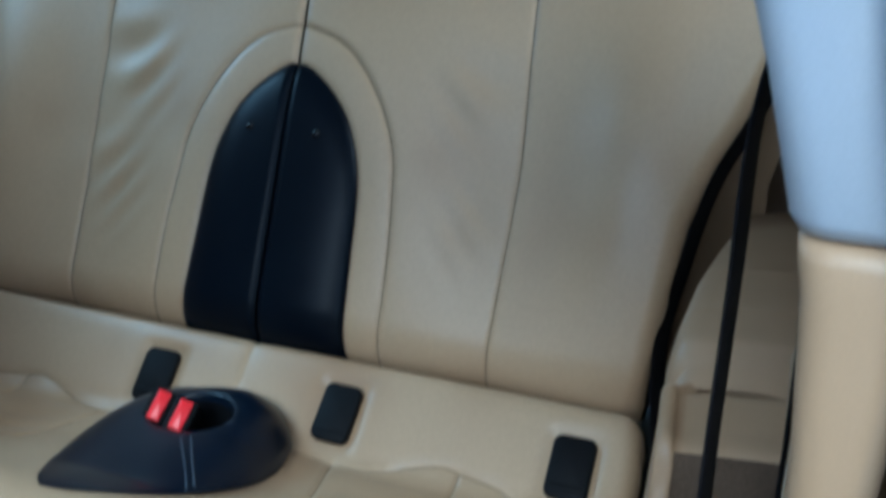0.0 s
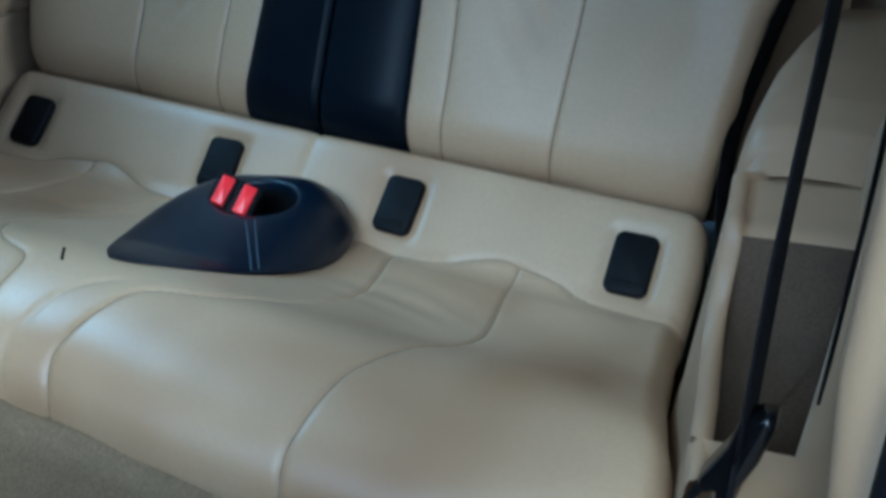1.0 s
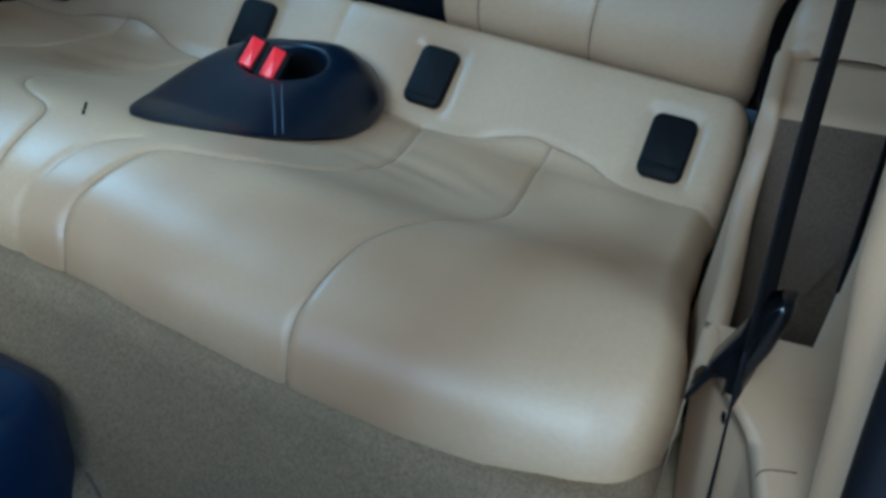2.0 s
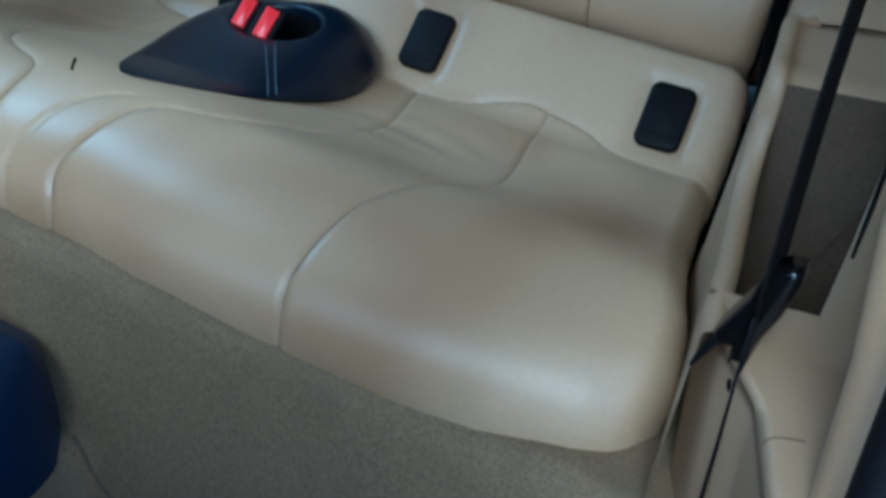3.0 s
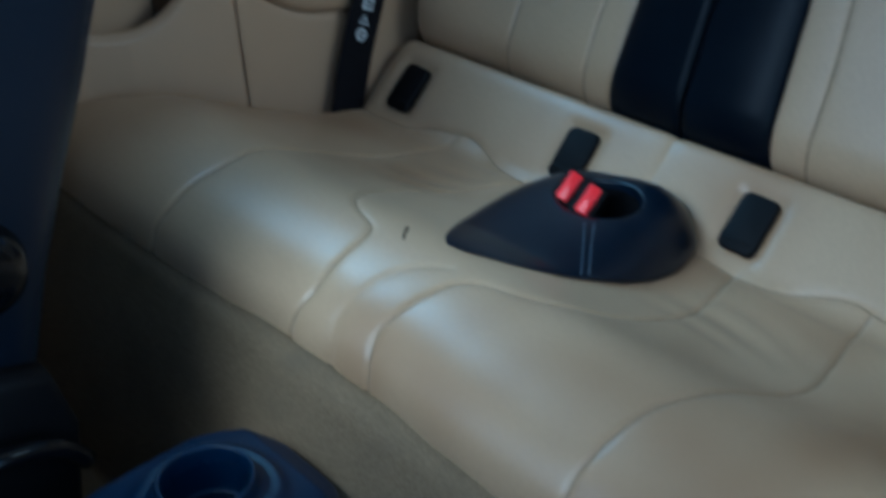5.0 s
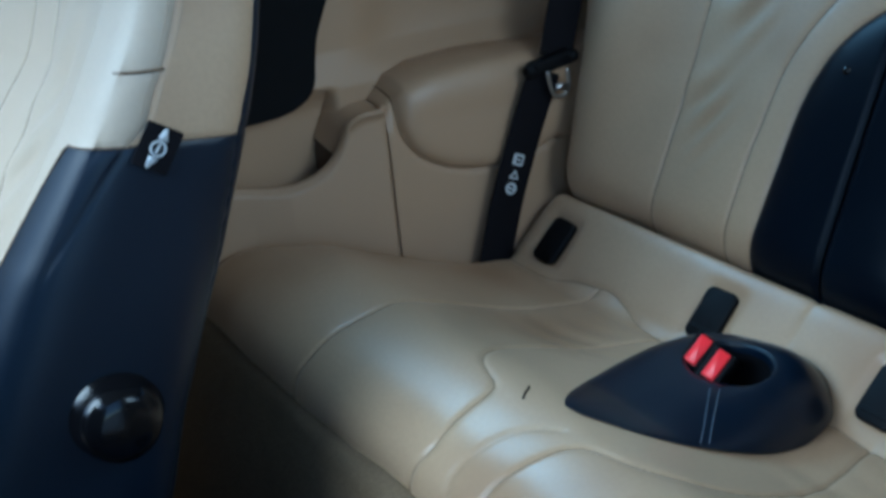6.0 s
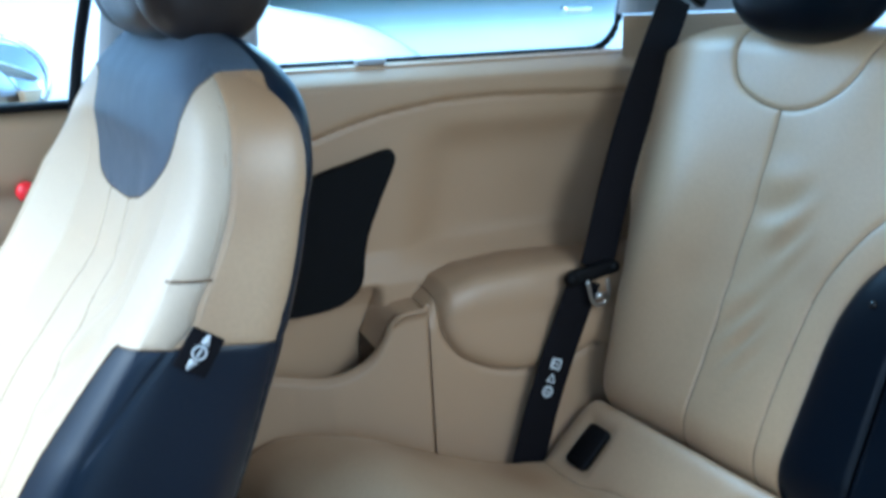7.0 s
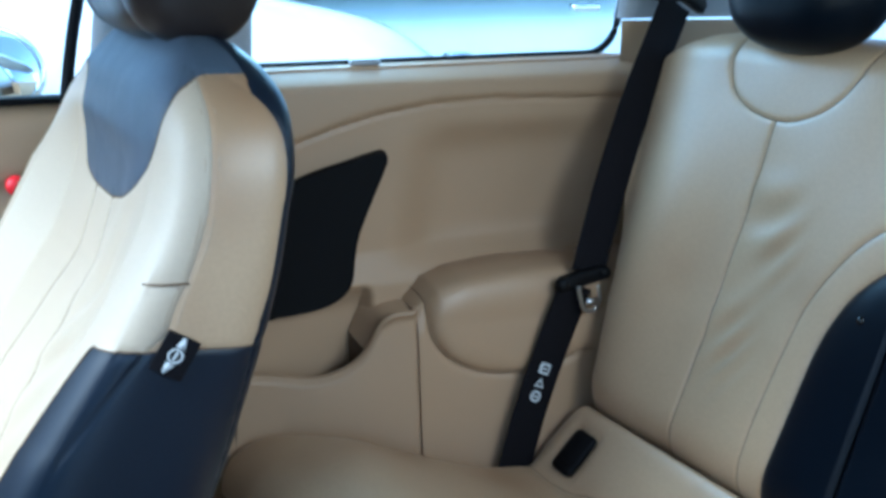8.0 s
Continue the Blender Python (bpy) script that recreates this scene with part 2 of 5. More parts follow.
def block(lo, hi, bevel=0.004, seg=2):
    bm = bmesh.new()
    bmesh.ops.create_cube(bm, size=1)
    for v in bm.verts:
        v.co = Vector([(lo[i] + hi[i]) / 2 + v.co[i] * (hi[i] - lo[i]) for i in range(3)])
    if bevel:
        bmesh.ops.bevel(bm, geom=bm.edges[:], offset=bevel, segments=seg, profile=0.5, affect="EDGES")
    return bm


def prism(outline, depth, m, bevel=0.0, seg=2):
    """A flat outline in x, y, made thick along z and put at the pose m."""
    bm = bmesh.new()
    face = bm.faces.new([bm.verts.new((x, y, 0)) for x, y in outline])
    top = bmesh.ops.extrude_face_region(bm, geom=[face])["geom"]
    bmesh.ops.translate(bm, vec=(0, 0, depth), verts=[g for g in top if isinstance(g, bmesh.types.BMVert)])
    if bevel:
        rim = [e for e in bm.edges if abs(e.verts[0].co.z - depth) < 1e-6 and abs(e.verts[1].co.z - depth) < 1e-6]
        bmesh.ops.bevel(bm, geom=rim, offset=bevel, segments=seg, profile=0.5, affect="EDGES")
    bmesh.ops.transform(bm, matrix=m, verts=bm.verts[:])
    return bm


def turned(profile, m, seg=40):
    """A turned shape out of (radius, height) pairs, closed at both ends where the radius is 0."""
    bm = bmesh.new()
    rings = []
    for r, h in profile:
        rings.append([bm.verts.new((r * math.cos(a), r * math.sin(a), h)) for a in np.linspace(0, 2 * math.pi, seg, endpoint=False)] if r > 1e-6 else [bm.verts.new((0, 0, h))])
    for a, b in zip(rings[:-1], rings[1:]):
        for i in range(seg):
            j = (i + 1) % seg
            if len(a) > 1 and len(b) > 1:
                bm.faces.new((a[i], a[j], b[j], b[i]))
            elif len(a) > 1:
                bm.faces.new((a[i], a[j], b[0]))
            elif len(b) > 1:
                bm.faces.new((a[0], b[j], b[i]))
    bmesh.ops.transform(bm, matrix=m, verts=bm.verts[:])
    return bm


def round_rect(w, h, r, n=6):
    out = []
    for cx, cy, a0 in ((w / 2 - r, h / 2 - r, 0), (-w / 2 + r, h / 2 - r, 90), (-w / 2 + r, -h / 2 + r, 180), (w / 2 - r, -h / 2 + r, 270)):
        for k in range(n + 1):
            a = radians(a0 + 90 * k / n)
            out.append((cx + r * math.cos(a), cy + r * math.sin(a)))
    return out


def ribbon(line, across, width, thick):
    """A flat strap along a line; across: the direction of its width at each point."""
    line = np.array(line, float)
    across = np.array(across, float)
    if across.ndim == 1:
        across = np.tile(across, (len(line), 1))
    along = np.gradient(line, axis=0)
    along /= np.linalg.norm(along, axis=1)[:, None]
    across = across - (across * along).sum(1)[:, None] * along
    across /= np.linalg.norm(across, axis=1)[:, None]
    out = np.cross(along, across)
    bm = bmesh.new()
    rows = []
    for p, a, o in zip(line, across, out):
        ring = [(-1, -0.5), (-0.94, -1), (0.94, -1), (1, -0.5), (1, 0.5), (0.94, 1), (-0.94, 1), (-1, 0.5)]
        rows.append([bm.verts.new(p + a * s * width / 2 + o * t * thick / 2) for s, t in ring])
    for a, b in zip(rows[:-1], rows[1:]):
        for i in range(8):
            j = (i + 1) % 8
            bm.faces.new((a[i], a[j], b[j], b[i]))
    bm.faces.new(rows[0][::-1])
    bm.faces.new(rows[-1])
    return bm


def tube(line, r, seg=10):
    line = np.array(line, float)
    along = np.gradient(line, axis=0)
    bm = bmesh.new()
    rows = []
    for p, d in zip(line, along):
        d = d / np.linalg.norm(d)
        a = np.cross(d, (0.3, 0.2, 0.93))
        a /= np.linalg.norm(a)
        b = np.cross(d, a)
        rows.append([bm.verts.new(p + r * (math.cos(t) * a + math.sin(t) * b)) for t in np.linspace(0, 2 * math.pi, seg, endpoint=False)])
    for a, b in zip(rows[:-1], rows[1:]):
        for i in range(seg):
            j = (i + 1) % seg
            bm.faces.new((a[i], a[j], b[j], b[i]))
    bm.faces.new(rows[0][::-1])
    bm.faces.new(rows[-1])
    return bm


# ---------------------------------------------------------------- setting
X0 = -0.008  # the car's middle line


def setting(name, bm, material, label, smooth=False):
    return tagged(part(name, bm, material, None, label, smooth), label, name.split("_")[0], kind="structure")


def plain_box(lo, hi, bevel=0.0):
    return block(lo, hi, bevel)


def carpet_z(xx, yy):
    foot = curve([(-1.2, 0.06), (-0.3, 0.03), (0.16, 0.03), (0.20, 0.045), (0.237, 0.14), (0.2945, 0.303), (0.310, 0.315), (0.335, 0.316), (0.40, 0.316)], yy)
    tun = curve([(-1.2, 0.24), (0.10, 0.20), (0.22, 0.185), (0.26, 0.17)], yy)
    k = np.clip((0.135 - np.abs(xx - 0.02)) / 0.045, 0, 1)
    k = k * k * (3 - 2 * k)
    return np.maximum(foot, tun * k + foot * (1 - k))


def carpet_floor():
    """Footwell, tunnel and the riser under the bench as one moulded carpet."""
    ys = np.concatenate([np.linspace(-1.2, 0.1, 27), np.linspace(0.12, 0.40, 57)])
    xs = np.linspace(-0.66, 0.66, 133)
    yy, xx = np.meshgrid(ys, xs)
    z = carpet_z(xx, yy)
    z += 0.0016 * np.sin(xx * 61 + 7 * yy) * np.sin(yy * 83)
    pts = np.stack([xx, yy, z], -1)
    made = sheet(pts, np.zeros((len(xs) - 1, len(ys) - 1), int), ["floor"], [CARPET], None)
    edge = smooth_line([(0.090, 0.257), (0.130, 0.243), (0.168, 0.235), (0.205, 0.222), (0.25, 0.20)], 0.006)
    part("carpet_seam", tube([(x, y, float(carpet_z(x, y)) + 0.0008) for x, y in edge], 0.0016, 6), BIN_SHADE_EDGE, made["floor0"], "dark edge where two carpets meet")
    return tagged(made["floor0"], "worn beige moulded carpet over the footwell and tunnel", "floor", kind="structure")


carpet_floor()
setting("floor_pan", plain_box((-0.80, -1.3, -0.06), (0.80, 1.75, -0.01)), RUBBER, "dark floor pan beneath the carpet")
setting("wall_rear", plain_box((-0.72, 1.62, 0.0), (0.72, 1.66, 0.86), 0.01), PLASTIC, "beige lining of the tailgate")
setting("trim_parcel_shelf", plain_box((-0.60, 1.10, 0.80), (0.60, 1.61, 0.825), 0.006), BLACK, "black parcel shelf behind the rear seats")
setting("ceiling", plain_box((-0.70, -0.39, 1.24), (0.70, 1.60, 1.28), 0.015), LINER, "pale grey woven headliner")
setting("wall_front", plain_box((-0.74, -1.28, 0.0), (0.74, -1.22, 0.80), 0.02), BLACK, "black lower dashboard wall")
setting("trim_dashboard", plain_box((-0.74, -1.24, 0.55), (0.74, -0.95, 0.82), 0.03), BLACK, "black dashboard across the front")
# unseen blocks in the near front seat's place, added to shade trim and carpet
setting("wall_near_seat", plain_box((0.36, -0.62, 0.79), (0.655, -0.225, 0.97), 0.03), BLACK, "unseen black block added to shade the near trim")
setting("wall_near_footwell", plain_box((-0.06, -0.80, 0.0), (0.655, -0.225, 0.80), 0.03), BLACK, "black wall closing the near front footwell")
for s, nm in ((-1, "west"), (1, "east")):
    setting(f"wall_{nm}", plain_box((min(s * 0.685, s * 0.74), 0.30, -0.05), (max(s * 0.685, s * 0.74), 1.66, 0.872), 0.0), PLASTIC, "painted outer side of the car body behind the trim")
setting("wall_far_door", plain_box((-0.76, -1.28, -0.05), (-0.70, 0.298, 0.80), 0.0), PLASTIC, "lower shell of the shut far door")


# ---------------------------------------------------------------- rear bench cushion
BENCH_Y = [0.318, 0.306, 0.303, 0.312, 0.335, 0.37, 0.42, 0.47, 0.55, 0.65, 0.72, 0.735, 0.750, 0.765, 0.780, 0.800, 0.818, 0.830, 0.840, 0.846]
BENCH_Z = [0.291, 0.300, 0.320, 0.345, 0.366, 0.380, 0.386, 0.380, 0.350, 0.317, 0.305, 0.3025, 0.306, 0.320, 0.335, 0.3565, 0.3745, 0.3815, 0.376, 0.352]
# how far the front face stands back from the middle line outwards
BENCH_FRONT = [(0.0, 0.010), (0.07, 0.012), (0.15, 0.006), (0.29, 0.0), (0.40, 0.002), (0.46, 0.007), (0.52, 0.022), (0.555, 0.040), (0.575, 0.056)]
BENCH_EDGE = [(0.28, 0.560), (0.322, 0.572), (0.348, 0.570), (0.415, 0.560), (0.507, 0.536), (0.576, 0.518), (0.70, 0.494), (0.747, 0.483), (0.83, 0.468), (0.86, 0.466)]
BENCH_LINE = smooth_line(list(zip(BENCH_Y, BENCH_Z)), 0.004)


def bench_z(y):
    """Height of the cushion over a place behind its front edge."""
    k = BENCH_LINE[:, 1] > 0.31
    line = BENCH_LINE[k]
    return np.interp(y, line[:, 0], line[:, 1])


def mirrored(line):
    return [(2 * X0 - x, y) for x, y in line]


SEAM_OUTER = [(0.289, 0.300), (0.283, 0.322), (0.284, 0.341), (0.286, 0.373), (0.289, 0.406), (0.298, 0.436), (0.312, 0.487), (0.323, 0.558), (0.322, 0.605), (0.308, 0.660), (0.293, 0.725), (0.290, 0.758)]
SEAM_INNER = [(0.052, 0.300), (0.043, 0.316), (0.039, 0.330), (0.043, 0.355), (0.048, 0.385), (0.056, 0.418), (0.072, 0.435), (0.107, 0.449), (0.135, 0.470), (0.160, 0.510), (0.174, 0.560), (0.174, 0.618), (0.163, 0.675), (0.146, 0.739)]
SEAM_REAR = [(0.060, 0.735), (0.098, 0.743), (0.146, 0.739), (0.190, 0.742), (0.230, 0.753), (0.268, 0.760), (0.290, 0.758), (0.338, 0.753), (0.375, 0.742), (0.430, 0.738), (0.480, 0.742)]
SEAM_MID = [(0.002, 0.300), (-0.006, 0.312), (-0.010, 0.324), (-0.008, 0.343), (-0.005, 0.366), (0.001, 0.394), (0.014, 0.416), (0.03, 0.432)]


ANCHORS = [(-0.428, 0.781, -3), (-0.120, 0.782, 2), (0.1295, 0.7835, -2), (0.408, 0.781, 2)]


def bench():
    b = thing("rear_seat_bench", "cream leather rear bench with curved seams", "car seat", at=(X0, 0.5, 0.28))
    s = BENCH_LINE
    n = 340
    e = np.interp(s[:, 0], *np.array(BENCH_EDGE).T)
    w = np.linspace(-1, 1, n)
    w = np.sign(w) * np.abs(w) ** 0.96
    # the far end reaches further out, towards the far trim
    far_e = e + 0.036 * np.clip((0.44 - s[:, 0]) / 0.07, 0, 1) + 0.018 * np.clip((s[:, 0] - 0.70) / 0.08, 0, 1)
    near_e = e + 0.014 * np.clip((s[:, 0] - 0.70) / 0.10, 0, 1)
    ee = np.where(w[:, None] < 0, far_e[None, :], near_e[None, :])
    xx = X0 + w[:, None] * ee
    yy = np.repeat(s[None, :, 0], n, 0)
    zz = np.repeat(s[None, :, 1], n, 0)
    lines = [smooth_line(q, 0.01) for q in (SEAM_OUTER, mirrored(SEAM_OUTER), SEAM_INNER, mirrored(SEAM_INNER), SEAM_MID)]
    rear = [smooth_line(q, 0.01) for q in (SEAM_REAR, mirrored(SEAM_REAR))] + [np.array([(X0 + 0.003, 0.79), (X0 + 0.003, 0.85)])]
    cx, cy = (xx[:-1, :-1] + xx[1:, 1:]) / 2, (yy[:-1, :-1] + yy[1:, 1:]) / 2
    reg = np.zeros(cx.shape, int)
    out_x = np.interp(cy, smooth_line(SEAM_OUTER, 0.01)[:, 1], smooth_line(SEAM_OUTER, 0.01)[:, 0])
    in_line = smooth_line(SEAM_INNER, 0.005)
    in_x = np.interp(cy, in_line[:, 1], in_line[:, 0])
    rear_line = smooth_line(SEAM_REAR, 0.005)
    acx = np.abs(cx - X0) + X0
    rear_y = np.interp(acx, rear_line[:, 0], rear_line[:, 1])
    right = cx > X0
    reg[(acx > in_x) & (acx <= out_x) & right] = 1
    reg[(acx > in_x) & (acx <= out_x) & ~right] = 2
    reg[(acx > out_x) & right] = 3
    reg[(acx > out_x) & ~right] = 4
    reg[cy > rear_y] = 5
    tang = np.gradient(s, axis=0)
    tang /= np.linalg.norm(tang, axis=1)[:, None]
    sx, sy = snapped(xx, yy, reg, lines + rear, 0.006)
    flat = (tang[:, 0] > 0.4)[None, :] & (np.abs(w) < 0.999)[:, None]
    dy = np.where(flat, sy - yy, 0)
    xx, yy, zz = np.where(np.abs(w)[:, None] < 0.999, sx, xx), yy + dy, zz + dy * (tang[:, 1] / np.maximum(tang[:, 0], 0.4))[None, :]
    d = np.minimum(away(xx, yy, lines), 9)
    dr = away(xx, yy, rear)
    front = np.clip((0.35 - yy) / 0.05, 0, 1)
    rel = stitch(d, 0.0020, 0.0014) + stitch(dr, 0.0018, 0.0018)
    # two sitting hollows, soft wrinkles, and the fall at the sides
    ax = np.abs(xx - X0)
    rel -= 0.012 * np.exp(-(((ax - 0.27) / 0.13) ** 2)) * np.exp(-(((yy - 0.60) / 0.12) ** 2))
    rel += 0.006 * np.exp(-(((ax - 0.43) / 0.07) ** 2)) * np.exp(-(((yy - 0.45) / 0.12) ** 2))
    rel += 0.0010 * np.sin(38 * yy + 9 * xx) * np.sin(25 * xx - 11 * yy) * np.clip((yy - 0.40) * 8, 0, 1) * np.clip((0.74 - yy) * 12, 0, 1)
    wr = np.exp(-(((ax - 0.22) / 0.06) ** 2)) * np.exp(-(((yy - 0.64 - 0.10 * (ax - 0.22)) / 0.05) ** 2))
    rel -= 0.0014 * wr * (1 + np.sin(150 * (yy + 0.25 * ax) + 3 * np.sin(21 * xx)))
    # the cover dips round the anchor pockets
    for px, py, _ in ANCHORS:
        far = np.hypot(np.clip(np.abs(xx - px) - 0.021, 0, 9), np.clip(np.abs(yy - py) - 0.020, 0, 9) * 1.45)
        rel -= 0.0055 * np.exp(-((far / 0.011) ** 2))
    edge = np.clip((ee - ax) / 0.026, 0, 1)
    fall = -0.034 * (1 - np.sqrt(1 - (1 - edge) ** 2 + 1e-9))
    # push along the profile's normal
    t = np.gradient(s, axis=0)
    t /= np.linalg.norm(t, axis=1)[:, None]
    ny, nz = -t[:, 1], t[:, 0]
    pts = np.stack([xx, yy + rel * ny[None, :], zz + rel * nz[None, :] + fall * np.clip(1 - front * 0.8, 0, 1)], -1)
    back = np.where((xx < X0) & (ax > 0.29), 0.0, np.interp(ax, *np.array(BENCH_FRONT).T)) * np.clip((0.46 - yy) / 0.13, 0, 1)
    pts[..., 1] += 0.02 * (1 - edge) ** 2 * front + back
    sheet(pts, reg, ["middle_panel", "seat_panel", "seat_panel", "side_bolster", "side_bolster", "rear_panel"], [CREAM] * 6, b, seam=SEAM_PALE)
    # the hidden foam core closes the cover beneath
    bm = bmesh.new()
    ys = [0.315, 0.36, 0.45, 0.60, 0.72, 0.80, 0.85]
    rows = []
    for y in ys:
        w2 = float(np.interp(y, *np.array(BENCH_EDGE).T)) - 0.030
        top = float(bench_z(y)) - 0.06
        top = max(min(top, 0.33), 0.235)
        rows.append([bm.verts.new((X0 - w2, y, 0.20)), bm.verts.new((X0 + w2, y, 0.20)), bm.verts.new((X0 + w2, y, top)), bm.verts.new((X0 - w2, y, top))])
    for p, q in zip(rows[:-1], rows[1:]):
        for i in range(4):
            bm.faces.new((p[i], p[(i + 1) % 4], q[(i + 1) % 4], q[i]))
    bm.faces.new(rows[0])
    bm.faces.new(rows[-1][::-1])
    part("seat_base", bm, DARK, b, "dark foam core beneath the cover", False)
    # a small tear in the middle panel
    line = [(-0.0575, 0.4595), (-0.051, 0.452), (-0.045, 0.4445), (-0.038, 0.437)]
    part("tear", tube([(x, y, float(bench_z(y)) + 0.0002) for x, y in line], 0.0013, 6), DARK, b, "small dark tear in the leather")
    return b


bench()


def console():
    """The teardrop buckle well in the middle of the bench."""
    c = thing("buckle_console", "black leather teardrop buckle well on the bench", "seat console", at=(X0, 0.62, 0.33))
    half = [(0.0, 0.466), (0.022, 0.470), (0.046, 0.485), (0.072, 0.508), (0.100, 0.553), (0.117, 0.605), (0.122, 0.650), (0.117, 0.702), (0.102, 0.744), (0.070, 0.773), (0.026, 0.780), (0.0, 0.779)]
    rim = smooth_line(half, 0.006)
    far = smooth_line([(0.0, 0.466), (-0.012, 0.476), (-0.028, 0.494), (-0.048, 0.523), (-0.068, 0.556), (-0.092, 0.605), (-0.103, 0.650), (-0.100, 0.702), (-0.082, 0.745), (-0.052, 0.770), (-0.020, 0.778), (0.0, 0.779)], 0.006)
    rim = np.vstack([rim, far[::-1][1:-1]])
    ox, oy = X0 + rim[:, 0], rim[:, 1]
    na, nr = len(rim), 40
    hx, hy = X0 + 0.016, 0.676
    a = np.arctan2(oy - hy, ox - hx)
    wx, wy = hx + 0.050 * np.cos(a), hy + 0.041 * np.sin(a)
    pts = np.zeros((na, nr, 3))
    top = 0.362

    def lift(x, y):
        # the back of the cover stands higher on the near side
        return 0.010 * np.clip((y - 0.66) / 0.09, 0, 1) * np.clip((x - X0 + 0.02) / 0.06, 0, 1)

    for k, v in enumerate(np.linspace(0, 1, nr)):
        if v < 0.68:
            q = v / 0.68
            x, y = ox + (wx - ox) * q, oy + (wy - oy) * q
            base = bench_z(y)
            high = top + lift(x, y)
            z = base + 0.001 + np.maximum(0.008, high - base) * (1 - (1 - q) ** 2.3) ** 0.7
        else:
            q = (v - 0.68) / 0.32
            r = 1 - 0.12 * min(1, q * 2) if q < 0.6 else 0.88 * (1 - (q - 0.6) / 0.4)
            x, y = hx + (wx - hx) * r, hy + (wy - hy) * r
            z = top + lift(x, y) - 0.055 * min(1, q * 1.8) ** 1.2
        pts[:, k] = np.stack([x, y, z], -1)
    reg = np.zeros((na, nr - 1), int)
    reg[:, int(nr * 0.71):] = 1
    sheet(pts, reg, ["cover", "well"], [NAVY_SHINE, BLACK], c, {0: "blue-black padded leather", 1: "black recess for the buckles"}, wrap=True)
    # twin stitching down the near flank
    skin = pts[:, : int(nr * 0.68)].reshape(-1, 3)
    for line in ([(0.034, 0.623), (0.058, 0.594), (0.076, 0.572), (0.089, 0.555)], [(0.041, 0.630), (0.063, 0.601), (0.080, 0.579), (0.092, 0.564)]):
        path = []
        for x, y in smooth_line(line, 0.005):
            d = (skin[:, 0] - x) ** 2 + (skin[:, 1] - y) ** 2
            k = np.argsort(d)[:5]
            w = 1 / (d[k] + 1e-6)
            path.append((x, y, float((skin[k, 2] * w).sum() / w.sum()) + 0.0006))
        part("stitching", tube(path, 0.0008, 5), NAVY_PALE, c, "dark blue stitching thread")
    # two buckles leaning out of the well
    n = Vector((0.42, -0.63, 0.64)).normalized()
    up = Vector((0.08, 0.70, 0.69))
    up = (up - n * up.dot(n)).normalized()
    wide = up.cross(n)
    turn = Matrix((wide, up, n)).transposed().to_4x4()
    for bx, by in ((-0.020, 0.662), (0.015, 0.653)):
        m = Matrix.Translation((X0 + 0.004 + bx, by, 0.368)) @ turn
        body = part("buckle", prism(round_rect(0.027, 0.044, 0.004), 0.040, m @ pose(0, -0.001, -0.0405), 0.003), BLACK, c, "black belt buckle")
        part("button", prism(round_rect(0.0150, 0.034, 0.002), 0.006, m @ pose(0, 0.002, -0.003), 0.002), RED, body, "red release button")
        part("slot", prism(round_rect(0.020, 0.003, 0.001), 0.003, m @ pose(0, -0.0185, -0.0015), 0), GLOSS, body)
    return c


console()


def isofix():
    ob = thing("anchor_cover", "black plastic child seat anchor pocket in cream leather", "anchor cover", "anchor pockets along the bench", at=(0, 0, 0))
    rim = prism(round_rect(0.047, 0.069, 0.010), 0.012, pose(0, 0, -0.008), 0.003)
    body = part("rim", rim, BLACK, ob)
    part("flap", prism(round_rect(0.040, 0.057, 0.007), 0.0075, pose(0, 0, -0.0055), 0.0025), RUBBER, ob, "sunken black flap")
    part("lip", prism(round_rect(0.036, 0.006, 0.002), 0.004, pose(0, -0.022, 0.001), 0.001), BLACK, ob)
    return ob


first = isofix()
slots = [pose(x, y, float(bench_z(y)) - 0.001, 46, 0, turn) for x, y, turn in ANCHORS]
first.matrix_basis = slots[0]
for m in slots[1:]:
    copy_thing(first, m)


# ---------------------------------------------------------------- rear backrests
BACK_DIR = Vector((0, 0.3470, 0.9379))
BACK_OUT = Vector((0, -0.9379, 0.3470))
BACK_EDGE = [(-0.03, 0.462), (0.0, 0.472), (0.08, 0.479), (0.15, 0.489), (0.20, 0.494), (0.255, 0.511), (0.313, 0.537), (0.36, 0.552), (0.40, 0.565), (0.45, 0.574), (0.49, 0.572), (0.536, 0.550), (0.56, 0.515), (0.575, 0.470), (0.583, 0.43), (0.60, 0.40)]
ARCH = [(0.158, -0.03), (0.157, 0.10), (0.149, 0.198), (0.141, 0.243), (0.121, 0.289), (0.090, 0.334), (0.052, 0.365), (0.0, 0.381)]
PANEL = [(0.116, -0.03), (0.110, 0.106), (0.104, 0.199), (0.086, 0.258), (0.060, 0.296), (0.024, 0.326), (0.0, 0.334)]
CAP = [(0.405, 0.60), (0.405, 0.560), (0.400, 0.525), (0.378, 0.490), (0.338, 0.469), (0.290, 0.461), (0.250, 0.466), (0.210, 0.486), (0.182, 0.518), (0.170, 0.555), (0.166, 0.60)]
BACK_EDGE_FAR = [(-0.03, 0.462), (0.0, 0.472), (0.08, 0.479), (0.15, 0.489), (0.20, 0.496), (0.255, 0.515), (0.313, 0.545), (0.36, 0.564), (0.40, 0.580), (0.44, 0.590), (0.47, 0.591), (0.50, 0.582), (0.53, 0.560), (0.555, 0.525), (0.573, 0.485), (0.586, 0.43), (0.60, 0.39)]


